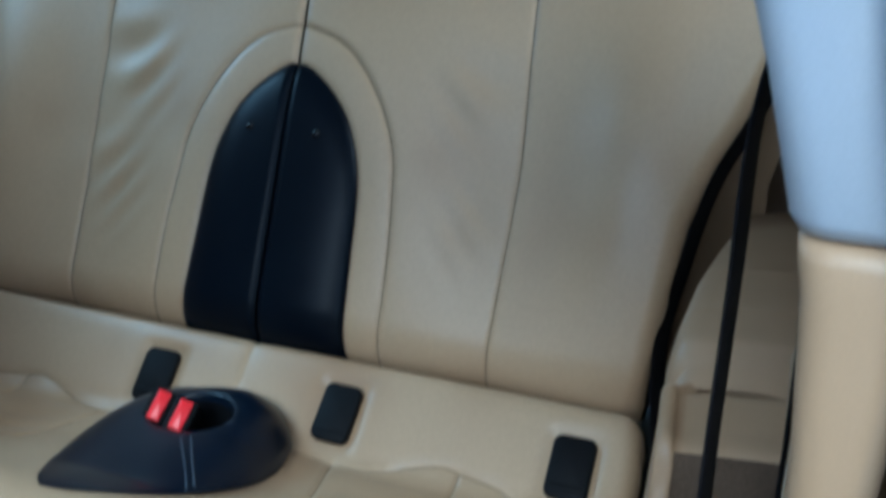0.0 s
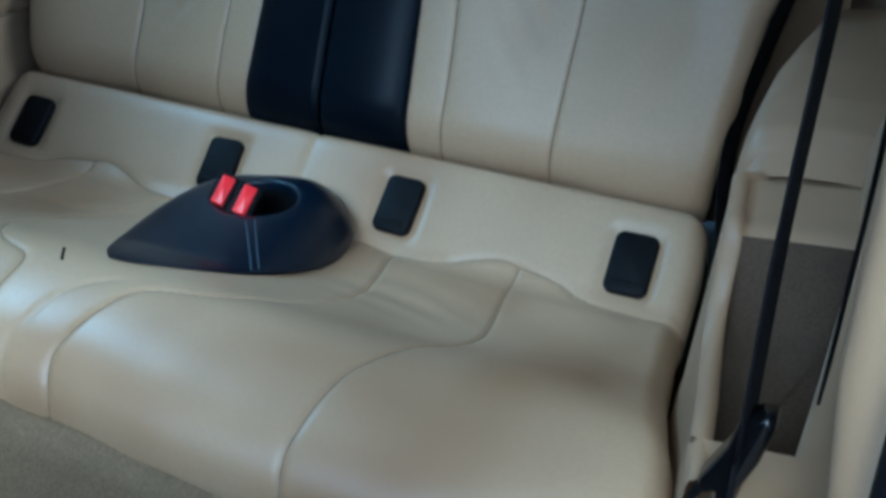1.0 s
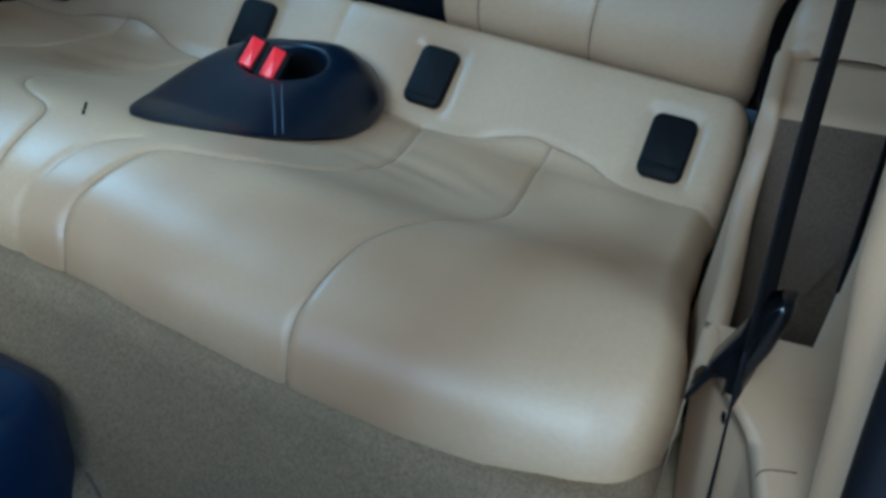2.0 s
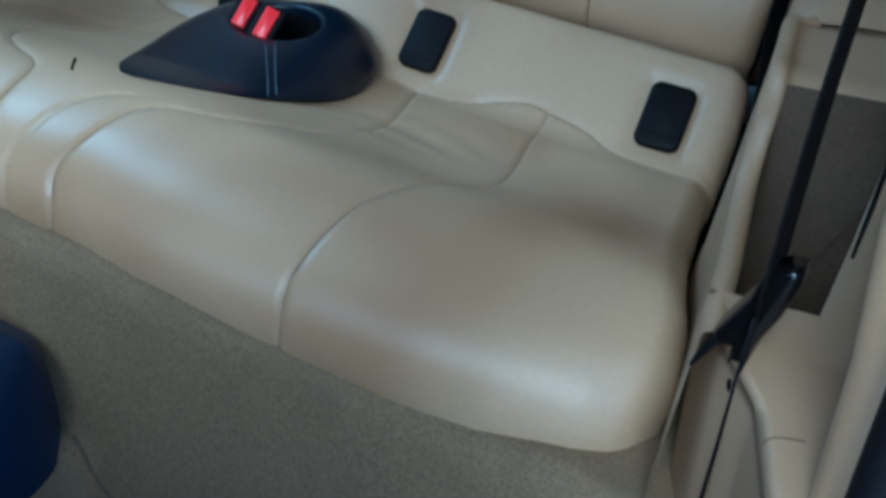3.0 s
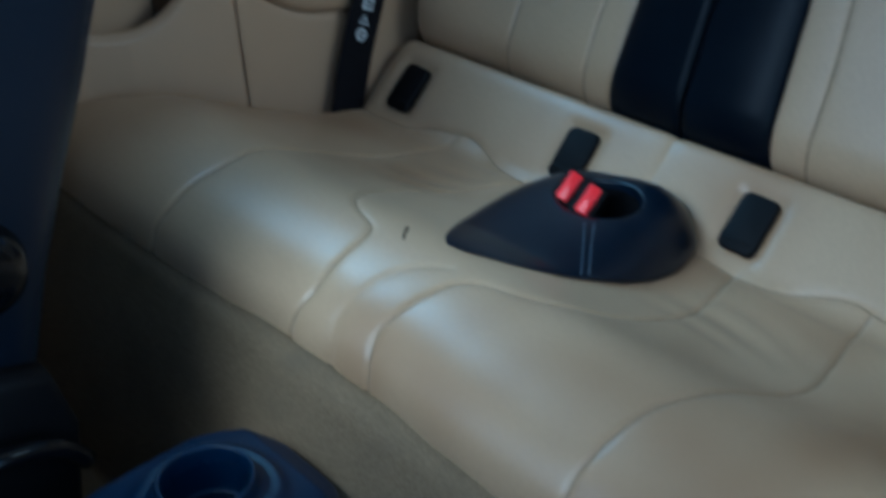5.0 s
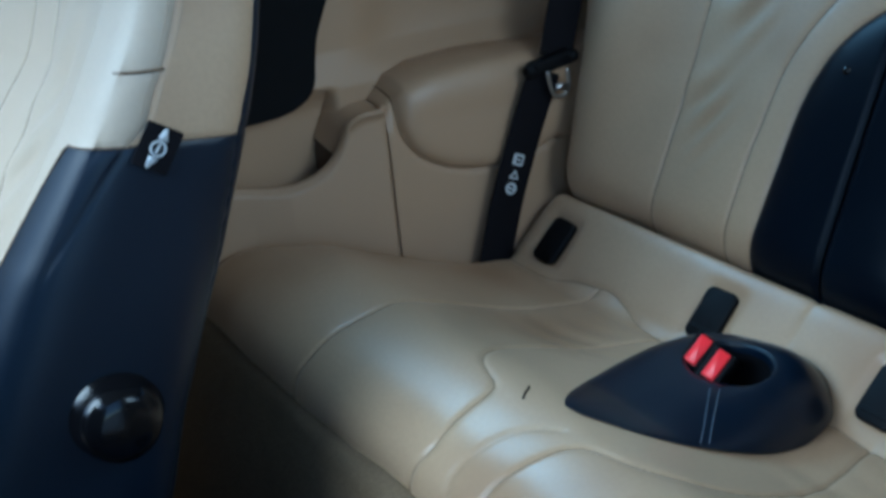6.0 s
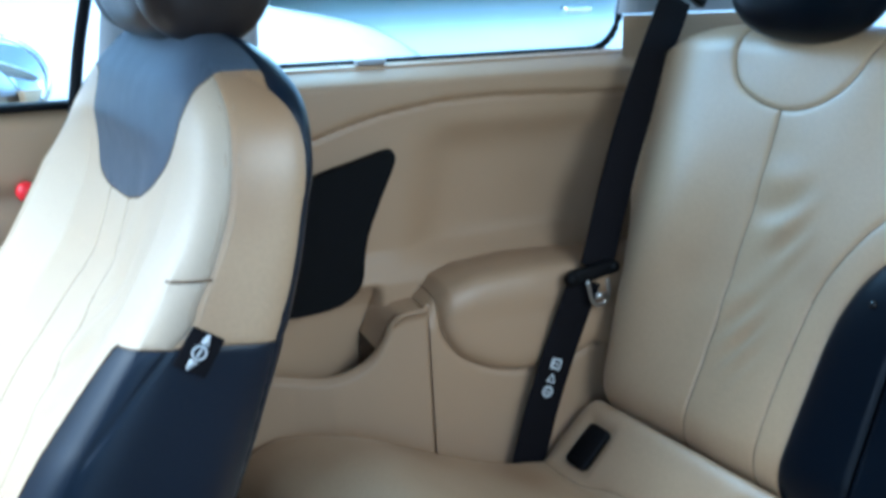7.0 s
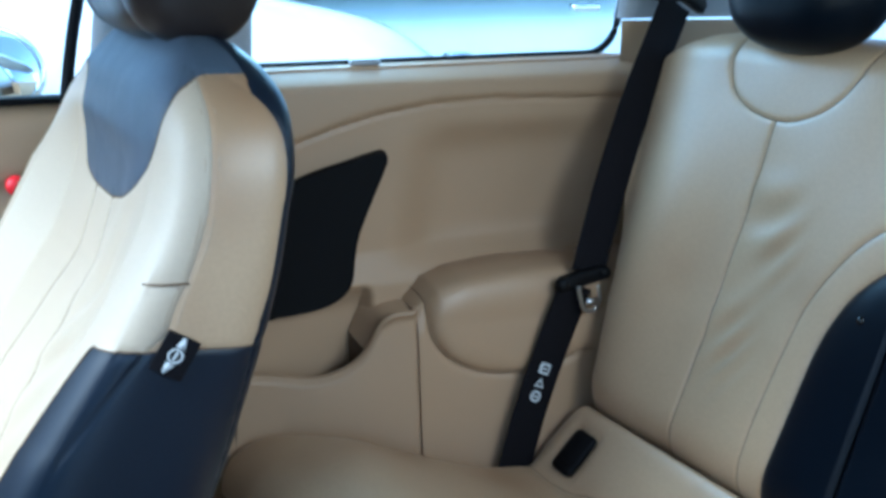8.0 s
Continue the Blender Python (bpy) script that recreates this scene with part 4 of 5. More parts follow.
# ---------------------------------------------------------------- rear belts
def rear_belt(side):
    b = thing("rear_seat_belt", "black webbing rear seat belt hanging along the trim" if side < 0 else "black webbing rear seat belt beside the backrest", "seat belt", "rear belts", at=(X0 + side * 0.55, 0.85, 0.3))
    S = lambda pts: [(X0 + side * (-x), y, z) for x, y, z in pts]  # noqa: E731
    up = smooth_line(S([(-0.502, 0.852, 0.575), (-0.522, 0.902, 0.70), (-0.543, 0.964, 0.83), (-0.562, 1.040, 0.966)]), 0.01)
    low = smooth_line(S([(-0.478, 0.706, 0.245), (-0.487, 0.724, 0.300), (-0.495, 0.753, 0.38), (-0.499, 0.790, 0.47), (-0.499, 0.830, 0.562)]), 0.01)
    if side > 0:
        line = [(0.494, 0.750, 0.255), (0.494, 0.800, 0.345)]
        for h in (0.06, 0.16, 0.25, 0.32, 0.40, 0.47):
            edge = float(np.interp(h, *np.array(BACK_EDGE).T))
            line.append(tuple(Vector((X0 + edge + 0.004, 0.832, 0.392)) + BACK_DIR * h - BACK_OUT * 0.020))
        part("strap", ribbon(smooth_line(line, 0.01), (0.25, 1.0, -0.35), 0.036, 0.0016), CLOTH, b)
        return b
    face = np.array((0.0, 1.0, -0.12))
    part("upper_strap", ribbon(up, face, 0.060, 0.0016), CLOTH, b)
    part("lower_strap", ribbon(low, (-0.17, 1.0, -0.35) if side > 0 else (-0.10, 1.0, -0.20), 0.064 if side < 0 else 0.05, 0.0016), CLOTH, b)
    at = Vector(S([(-0.496, 0.838, 0.572)])[0])
    m = Matrix.Translation(at) @ pose(0, 0, 0, 0, -90 * side, 0) @ pose(0, 0, 0, 0, 0, 8)
    body = part("tongue_body", prism(round_rect(0.022, 0.080, 0.008), 0.014, m @ pose(0, 0, -0.006), 0.004), BLACK, b, "black plastic belt tongue")
    for dy, r in ((-0.037, 0.0105), (0.037, 0.0095)):
        part("tongue_end", turned([(0, 0.010), (r * 0.8, 0.009), (r, 0.005), (r, -0.004), (r * 0.7, -0.007), (0, -0.008)], m @ pose(0, dy, 0.002), 20), BLACK, body, "rounded black end")
    loop = smooth_line([at + Vector((0.012, dy, dz)) for dy, dz in ((-0.014, -0.008), (-0.011, -0.022), (-0.004, -0.042), (0.006, -0.048), (0.018, -0.046), (0.024, -0.034), (0.022, -0.010))], 0.003)
    part("tongue_plate", ribbon(loop, (0.0, 0.6, 0.8), 0.006, 0.0022), METAL, body, "steel tongue loop")
    part("tongue_tip", prism([(-0.010, -0.004), (0.012, -0.006), (0.014, 0.004), (-0.008, 0.006)], 0.002, Matrix.Translation(at + Vector((0.013, 0.008, -0.034))) @ pose(0, 0, 0, 90, 0, 90)), METAL, body, "small steel latch plate")
    a = Vector(S([(-0.575, 1.045, 0.972)])[0])
    m3 = Matrix.Translation(a) @ pose(0, 0, 0, 0, -90 * side, 0)
    part("guide", prism([(-0.022, -0.056), (-0.004, -0.050), (0.006, -0.020), (0.004, 0.016), (0.016, 0.038), (0.024, 0.052), (0.012, 0.060), (-0.010, 0.052), (-0.020, 0.030), (-0.020, -0.030)], 0.016, m3 @ pose(0, 0, -0.004), 0.003), BLACK, b, "black plastic belt guide on the pillar")
    if side < 0:
        # printed label: three pale marks
        for k, (w, h, u) in enumerate(((0.019, 0.017, 0.440), (0.018, 0.014, 0.420), (0.020, 0.018, 0.400))):
            i = int(np.argmin(np.abs(low[:, 2] - u)))
            c, t = low[i], low[i + 1] - low[i]
            t = Vector(t).normalized()
            nrm = Vector((1, 0, 0)) - t * t.x
            nrm.normalize()
            across = t.cross(nrm)
            mm = Matrix((across, t, nrm)).transposed().to_4x4()
            mm.translation = Vector(c) + nrm * 0.0011
            shape = [(-w / 2, -h / 2), (w / 2, -h / 2), (0, h / 2)] if k == 1 else (round_rect(w, h, 0.003) if k == 0 else round_rect(w, h, 0.010))
            mark = part("printed_mark", prism(shape, 0.0006, mm), WHITE, b, "pale printed mark", False)
            mid = sum(y for _, y in shape) / len(shape)
            hole = [(x * 0.58 + 0.001 * (k == 0), mid + (y - mid) * (0.45 if k == 1 else 0.58)) for x, y in shape]
            part("mark_ground", prism(hole, 0.0004, mm @ pose(0, 0, 0.0005)), CLOTH, mark, "dark middle of the mark", False)
            if k != 1:
                part("mark_bar", prism([(-w * 0.25, -0.0012), (w * 0.22, -0.0020), (w * 0.25, 0.0010), (-w * 0.20, 0.0016)], 0.0004, mm @ pose(0, 0, 0.0008)), WHITE, mark, "pale bar", False)
    return b


for side in (-1, 1):
    rear_belt(side)


# ---------------------------------------------------------------- pillars
def column(rows, seg_r=0.012):
    """A column with a rounded rectangular section; rows of z, x0, x1, y0, y1."""
    bm = bmesh.new()
    rings = []
    for z, x0, x1, y0, y1 in rows:
        w, d = x1 - x0, y1 - y0
        r = min(seg_r, w * 0.45, d * 0.45)
        rings.append([bm.verts.new(((x0 + x1) / 2 + u, (y0 + y1) / 2 + v, z)) for u, v in round_rect(w, d, r, 5)])
    for a, b in zip(rings[:-1], rings[1:]):
        n = len(a)
        for i in range(n):
            bm.faces.new((a[i], a[(i + 1) % n], b[(i + 1) % n], b[i]))
    bm.faces.new(rings[0][::-1])
    bm.faces.new(rings[-1])
    return bm


def near_pillar():
    p = thing("door_pillar", "beige door pillar trim with pale grey upper half", "pillar trim", at=(0.66, 0.25, 0.1))
    up = [(0.793, 0.6455, 0.700, 0.204, 0.33), (0.80, 0.6415, 0.700, 0.200, 0.33), (0.853, 0.6285, 0.682, 0.196, 0.33), (0.879, 0.621, 0.672, 0.194, 0.33), (1.0, 0.590, 0.64, 0.19, 0.34), (1.24, 0.53, 0.58, 0.20, 0.36)]
    part("upper_trim", column(up, 0.016), GREY, p, "pale grey plastic upper trim")
    low = [(0.05, 0.650, 0.690, 0.185, 0.335), (0.30, 0.660, 0.690, 0.195, 0.335), (0.45, 0.6655, 0.686, 0.20, 0.335), (0.55, 0.6615, 0.683, 0.20, 0.335), (0.62, 0.6535, 0.683, 0.20, 0.335), (0.70, 0.6535, 0.690, 0.20, 0.335), (0.767, 0.6495, 0.694, 0.20, 0.335), (0.782, 0.647, 0.694, 0.20, 0.335), (0.7905, 0.646, 0.694, 0.2015, 0.335)]
    part("lower_trim", column(low, 0.014), PLASTIC, p, "beige plastic lower trim")
    return p


near_pillar()


def door_seal():
    line = smooth_line([(0.60, 0.19, 1.22), (0.668, 0.182, 0.95), (0.683, 0.180, 0.862), (0.703, 0.178, 0.78), (0.700, 0.176, 0.70), (0.688, 0.172, 0.64), (0.688, 0.165, 0.50), (0.694, 0.150, 0.30), (0.70, 0.05, 0.16), (0.70, -0.30, 0.13), (0.70, -0.9, 0.13)], 0.02)
    s = part("door_seal", tube(line, 0.010, 12), RUBBER)
    return tagged(s, "black rubber seal round the door opening", "door seal")


door_seal()
setting("trim_sill", column([(-0.02, 0.62, 0.78, -1.2, 0.40), (0.10, 0.62, 0.76, -1.2, 0.40), (0.118, 0.64, 0.75, -1.19, 0.40)], 0.02), PLASTIC, "beige door sill trim")
setting("wall_pillar_outer", column([(0.0, 0.692, 0.78, 0.20, 0.42), (0.60, 0.696, 0.78, 0.20, 0.42), (0.86, 0.697, 0.76, 0.20, 0.42), (1.24, 0.60, 0.66, 0.22, 0.42)], 0.01), RUBBER, "black painted door frame at the pillar")


def corner_trim():
    """The moulded foot between bin, pillar and sill on the open side."""
    y = np.linspace(0.18, 0.345, 40)
    q = np.linspace(0, 1, 40)
    yy, qq = np.meshgrid(y, q, indexing="ij")
    z = 0.09 + 0.375 * qq
    x = np.interp(yy, [0.18, 0.26, 0.30, 0.345], [0.655, 0.625, 0.595, 0.573]) + 0.03 * (1 - qq) ** 2
    x = x + 0.006 * np.exp(-(((z - 0.30 - 0.3 * (yy - 0.26)) / 0.006) ** 2)) * np.exp(-(((yy - 0.27) / 0.025) ** 4))
    top = np.array([[(np.interp(v, [0.18, 0.26, 0.30, 0.345], [0.655, 0.625, 0.595, 0.573]) + (0.66 - 0.575) * k, v, 0.465 + 0.010 * k) for k in np.linspace(0, 1, 10)] for v in y])
    pts = np.concatenate([np.stack([x, yy, z], -1), top], 1)
    c = thing("corner_trim", "beige moulded trim at the foot of the pillar", "trim panel", at=(0.62, 0.26, 0.1))
    sheet(pts, np.zeros((39, 49), int), ["moulding"], [PLASTIC], c)
    face_x = lambda v: float(np.interp(v, [0.18, 0.26, 0.30, 0.345], [0.655, 0.625, 0.595, 0.573]))  # noqa: E731
    groove = [(u, v, 0.4648 + 0.010 * (u - face_x(v)) / 0.085) for u, v in smooth_line([(0.6365, 0.2345), (0.6375, 0.2395), (0.641, 0.2425), (0.647, 0.2445), (0.654, 0.246)], 0.003)]
    part("groove", tube(groove, 0.0007, 6), DITCH, c, "thin moulded groove")
    return c


corner_trim()


def front_belt():
    b = thing("front_seat_belt", "black front seat belt hanging by the door pillar with its tongue", "seat belt", at=(0.612, 0.30, 0.2))
    run = smooth_line([(0.655, 0.30, 1.03), (0.632, 0.300, 0.90), (0.6165, 0.300, 0.82), (0.614, 0.300, 0.74), (0.6105, 0.300, 0.62), (0.6105, 0.300, 0.505)], 0.02)
    part("shoulder_strap", ribbon(run, (0.01, 1.0, 0.0), 0.046, 0.0018), CLOTH, b)
    low = smooth_line([(0.6105, 0.300, 0.500), (0.611, 0.298, 0.42), (0.611, 0.296, 0.34), (0.615, 0.290, 0.16)], 0.02)
    part("lap_strap", ribbon(low, (0.05, 1.0, 0.0), 0.040, 0.0022), CLOTH, b)
    back = smooth_line([(0.630, 0.31, 0.95), (0.6445, 0.302, 0.76), (0.647, 0.300, 0.69), (0.6445, 0.300, 0.556)], 0.02)
    part("reel_strap", ribbon(back, (-0.02, 1.0, 0.0), 0.046, 0.0018), CLOTH, b)
    shape = [(0.608, 0.524), (0.603, 0.505), (0.590, 0.478), (0.591, 0.471), (0.601, 0.472), (0.601, 0.461), (0.606, 0.458), (0.611, 0.463), (0.613, 0.478), (0.621, 0.499), (0.626, 0.522), (0.625, 0.531), (0.618, 0.530)]
    body = part("tongue_body", prism(shape, 0.018, pose(0, 0.306, 0, 90), 0.005, 3), GLOSS, b, "glossy black belt tongue")
    part("tongue_plate", prism([(0.596, 0.480), (0.590, 0.474), (0.5815, 0.450), (0.5835, 0.449), (0.594, 0.470), (0.601, 0.474)], 0.014, pose(0, 0.304, 0, 90), 0.0006), BLACK, body, "dark steel tongue plate")
    part("stop_button", turned([(0, 0.004), (0.005, 0.003), (0.006, 0), (0.005, -0.003), (0, -0.004)], pose(0.6105, 0.286, 0.452, 90), 14), GLOSS, b)
    return b


front_belt()


def far_pillars():
    """The far door pillar, the rear pillar, roof rail and glass of the far side, mirrored on the near side where it exists."""
    p = thing("far_door_pillar", "pale grey far door pillar trim", "pillar trim", at=(-0.64, 0.28, 0.8))
    part("trim", column([(0.855, -0.665, -0.625, 0.175, 0.385), (0.95, -0.650, -0.610, 0.185, 0.385), (1.10, -0.61, -0.57, 0.20, 0.385), (1.24, -0.57, -0.53, 0.21, 0.385)], 0.015), GREY, p)
    part("seal", tube(smooth_line([(-0.668, 0.150, 0.845), (-0.663, 0.164, 0.93), (-0.640, 0.184, 1.04), (-0.57, 0.20, 1.24)], 0.02), 0.008, 10), RUBBER, p, "black rubber edge")
    for side in (-1, 1):
        c = thing("rear_pillar", "pale grey rear pillar trim over beige foot", "pillar trim", "rear pillars", at=(X0 + side * 0.62, 1.15, 0.88))
        z = np.linspace(0.940, 1.24, 16)
        y = np.concatenate([[0.992], np.linspace(0.995, 1.30, 14)])
        zz, yy = np.meshgrid(z, y, indexing="ij")
        x = 0.628 - 0.10 * np.clip((zz - 0.94) / 0.30, 0, 1) - 0.03 * np.clip((yy - 1.0) / 0.3, 0, 1)
        x[:, 0] += 0.03
        yb = yy + 0.03 * np.clip((zz - 1.0) / 0.24, 0, 1)
        pts = np.stack([X0 + side * x, yb, zz], -1)
        pts = pts if side < 0 else pts[::-1]
        sheet(pts, np.zeros((15, 14), int), ["upper_trim"], [GREY], c, {0: "pale grey plastic"})
        z = np.linspace(0.80, 0.938, 10)
        zz, yy = np.meshgrid(z, np.linspace(0.985, 1.42, 20), indexing="ij")
        x = 0.624 - 0.06 * np.clip((yy - 1.0) / 0.3, 0, 1) ** 0.7
        pts = np.stack([X0 + side * x, yy, zz], -1)
        sheet(pts if side < 0 else pts[::-1], np.zeros((9, 19), int), ["foot"], [PLASTIC], c)
    for side in (-1, 1):
        g = thing("quarter_window", "rear side window with black edge and pale sill", "window", "rear side windows", at=(X0 + side * 0.66, 0.68, 0.89), kind="structure")
        r = round_rect(0.66, 0.40, 0.045)
        rim = [(a + 0.668, b + 1.085) for a, b in r]
        place = lambda yv, zv: Vector((X0 + side * (0.668 - 0.28 * max(0.0, zv - 0.88)), yv, zv))  # noqa: E731
        bm = bmesh.new()
        bm.faces.new([bm.verts.new(place(*o)) for o in rim])
        pane = part("pane", bm, GLASS, g, "clear glass", False)
        pane.visible_shadow = False
        part("edge", tube([place(*o) for o in rim + rim[:1]], 0.006, 8), RUBBER, g, "black rubber edge")
        part("sill", block((min(X0 + side * 0.630, X0 + side * 0.70), 0.30, 0.868), (max(X0 + side * 0.630, X0 + side * 0.70), 1.0, 0.884), 0.004), PLASTIC, g)
        part("latch", prism(round_rect(0.045, 0.008, 0.003), 0.012, pose(X0 + side * 0.645, 0.555, 0.889, 90, 0, 90), 0.002), GREY, g, "small grey latch on the sill")
        rail = smooth_line([(X0 + side * 0.56, -0.5, 1.22), (X0 + side * 0.565, 0.3, 1.25), (X0 + side * 0.56, 1.0, 1.25), (X0 + side * 0.54, 1.5, 1.20)], 0.05)
        part("roof_rail", tube(rail, 0.03, 10), LINER, g)


far_pillars()


def far_door():
    d = thing("far_door", "shut far door with beige lining", "car door", at=(-0.68, -0.3, 0.1))
    y = np.linspace(-1.15, 0.158, 60)
    z = np.linspace(0.10, 0.852, 60)
    yy, zz = np.meshgrid(y, z, indexing="ij")
    x = -0.672 + 0.020 * np.exp(-(((zz - 0.60) / 0.06) ** 2)) - 0.02 * np.clip((zz - 0.83) / 0.022, 0, 1) ** 2
    x -= 0.012 * np.exp(-(((zz - 0.74) / 0.012) ** 2))
    pts = np.stack([x, yy, zz], -1)
    sheet(pts, np.zeros((59, 59), int), ["lining"], [PLASTIC], d)
    part("window_seal", block((-0.70, -1.15, 0.850), (-0.672, 0.155, 0.860), 0.003), RUBBER, d, "black window seal")
    part("reflector", turned([(0, 0.006), (0.010, 0.005), (0.013, 0.0), (0.013, -0.006), (0, -0.006)], pose(-0.662, 0.083, 0.752, 0, 90), 20), RED, d, "small red reflector")
    bm = bmesh.new()
    bm.faces.new([bm.verts.new(v) for v in ((-0.69, -1.1, 0.858), (-0.69, 0.15, 0.858), (-0.60, 0.20, 1.22), (-0.60, -0.55, 1.22))])
    pane = part("pane", bm, GLASS, d, "clear glass", False)
    pane.visible_shadow = False
    # mirror outside
    mi = thing("door_mirror", "chrome-rimmed oval door mirror outside the far door", "wing mirror", at=(-0.85, 0.08, 0.86))
    part("shell", turned([(0, -0.05), (0.05, -0.045), (0.075, -0.015), (0.078, 0.0), (0.070, 0.003), (0, 0.003)], pose(-0.88, 0.085, 0.875, 0, 72, 8) @ Matrix.Diagonal((0.85, 1.0, 1, 1)), 40), CHROME, mi)
    part("mirror_glass", turned([(0, 0.006), (0.066, 0.005), (0.068, 0.002), (0, 0.001)], pose(-0.88, 0.085, 0.875, 0, 72, 8) @ Matrix.Diagonal((0.85, 1.0, 1, 1)), 40), MIRROR, mi, "mirror glass")
    part("stalk", tube([(-0.88, 0.08, 0.83), (-0.80, 0.06, 0.825), (-0.71, 0.05, 0.82)], 0.012), BLACK, mi)
    return d


far_door()


# ---------------------------------------------------------------- far front seat
SEAT_FRONT = [(0.20, -0.20), (0.30, -0.165), (0.42, -0.105), (0.512, -0.058), (0.594, -0.012), (0.63, 0.012), (0.69, 0.053), (0.713, 0.070), (0.754, 0.095), (0.80, 0.121), (0.84, 0.135), (0.88, 0.142), (0.913, 0.152), (0.935, 0.168), (0.955, 0.185), (0.968, 0.196)]
SEAT_BACK = [(0.20, 0.075), (0.30, 0.105), (0.351, 0.122), (0.42, 0.141), (0.473, 0.160), (0.512, 0.174), (0.581, 0.201), (0.614, 0.212), (0.688, 0.236), (0.75, 0.252), (0.807, 0.262), (0.844, 0.270), (0.896, 0.270), (0.925, 0.260), (0.945, 0.243), (0.960, 0.220), (0.968, 0.200)]
SEAT_HALF = [(0.20, 0.245), (0.45, 0.252), (0.70, 0.256), (0.80, 0.254), (0.86, 0.246), (0.90, 0.228), (0.93, 0.190), (0.95, 0.155), (0.962, 0.11), (0.968, 0.05)]
SEAT_X = -0.374


def front_seat():
    f = thing("passenger_seat", "cream and blue-black leather front seat, upright", "car seat", at=(SEAT_X, 0.0, 0.05))
    z = np.concatenate([np.linspace(0.20, 0.90, 200), np.linspace(0.904, 0.968, 26)])
    na = 540
    p = 5.0
    sp = lambda v: np.sign(v) * np.abs(v) ** (2 / p)  # noqa: E731
    # points round the section at even distances
    fine = np.linspace(0, 2 * np.pi, 40001)
    run = np.concatenate([[0], np.cumsum(np.hypot(0.25 * np.diff(sp(np.cos(fine))), 0.07 * np.diff(sp(np.sin(fine)))))])
    a = np.interp(np.linspace(0, run[-1], na, endpoint=False), run, fine)
    s, t = sp(np.cos(a)), sp(np.sin(a))
    zz = np.repeat(z[None, :], na, 0)
    ss, tt = np.repeat(s[:, None], len(z), 1), np.repeat(t[:, None], len(z), 1)
    fr, bk, hw = (curve(smooth_line(c, 0.004), zz) for c in (SEAT_FRONT, SEAT_BACK, SEAT_HALF))
    bk = bk + 0.008
    mid, half = (fr + bk) / 2, (bk - fr) / 2
    xx = SEAT_X + hw * ss
    yy = mid + half * tt
    # hollow between the bolsters on the front
    hollow = 0.034 * np.clip((0.87 - zz) / 0.14, 0, 1)
    yy += hollow * np.clip(-tt, 0, 1) * np.clip(1 - (ss / 0.80) ** 2, 0, 1) ** 0.7 * (tt < 0)
    yy -= 0.034 * np.clip((-ss - 0.55) / 0.3, 0, 1) * np.clip(-tt * 1.4, 0, 1) * np.clip((0.90 - zz) / 0.10, 0, 1)
    front, inner = tt < -0.55, np.abs(ss) > 0.9
    # seams in the side view (y, z) and in the front view (x, z)
    side_seam = smooth_line([(0.188, 0.935), (0.187, 0.882), (0.177, 0.818), (0.160, 0.770), (0.143, 0.737), (0.133, 0.715), (0.106, 0.691), (0.059, 0.638), (0.0, 0.57), (-0.06, 0.47)], 0.008)
    cross = np.array([(0.03, 0.7605), (0.147, 0.757)])
    low = smooth_line([(0.03, 0.700), (0.072, 0.704), (0.112, 0.701), (0.159, 0.697), (0.214, 0.690), (0.26, 0.684)], 0.008)
    rim = smooth_line([(0.150, 0.936), (0.190, 0.932), (0.226, 0.918), (0.250, 0.885), (0.254, 0.845), (0.244, 0.793), (0.232, 0.740), (0.214, 0.689), (0.19, 0.60), (0.15, 0.48), (0.10, 0.33)], 0.008)
    ins = smooth_line([(0.205, 1.0), (0.199, 0.93), (0.205, 0.903), (0.202, 0.868), (0.172, 0.828), (0.115, 0.802), (0.050, 0.793), (0.0, 0.792)], 0.008)
    bol = smooth_line([(0.240, 0.94), (0.236, 0.75), (0.226, 0.704), (0.216, 0.662), (0.205, 0.58), (0.200, 0.45), (0.200, 0.25)], 0.01)
    mids = smooth_line([(0.040, 0.800), (0.040, 0.74), (0.052, 0.66), (0.070, 0.55), (0.08, 0.25)], 0.01)
    idx = np.concatenate([np.arange(na), [0]])
    cx = (xx[idx][:-1, :-1] + xx[idx][1:, 1:]) / 2 - SEAT_X
    cy = (yy[idx][:-1, :-1] + yy[idx][1:, 1:]) / 2
    cz = (zz[idx][:-1, :-1] + zz[idx][1:, 1:]) / 2
    ct = (tt[idx][:-1, :-1] + tt[idx][1:, 1:]) / 2
    cs = (ss[idx][:-1, :-1] + ss[idx][1:, 1:]) / 2
    reg = np.zeros(cx.shape, int)  # 0 front panel
    rim_y = np.interp(cz, rim[::-1, 1], rim[::-1, 0])
    low_z = np.interp(cy, low[:, 0], low[:, 1])
    sidef = (np.abs(cs) > 0.86) | (np.abs(cx) > np.interp(cz, bol[::-1, 1], bol[::-1, 0]))
    seam_y = np.interp(cz, side_seam[::-1, 1], side_seam[::-1, 0])
    reg[(np.abs(cs) > 0.7) & (cs > 0) & (cy > seam_y)] = 1
    reg[sidef & (cs < 0)] = 2
    reg[sidef & (cs > 0) & (cz < low_z)] = 3
    reg[sidef & (cs < 0) & (cz < low_z)] = 4
    reg[(cy > rim_y) | (cz > 0.931) | (ct > 0.9)] = 5
    mid_x = np.interp(cz, mids[::-1, 1], mids[::-1, 0])
    reg[(reg == 0) & (cx > mid_x)] = 7
    reg[(reg == 0) & (cx < -mid_x)] = 8
    wide = np.interp(cz, ins[::-1, 1], ins[::-1, 0], left=0)
    reg[(ct < 0.2) & (np.abs(cx) < wide) & (cz > 0.792)] = 6
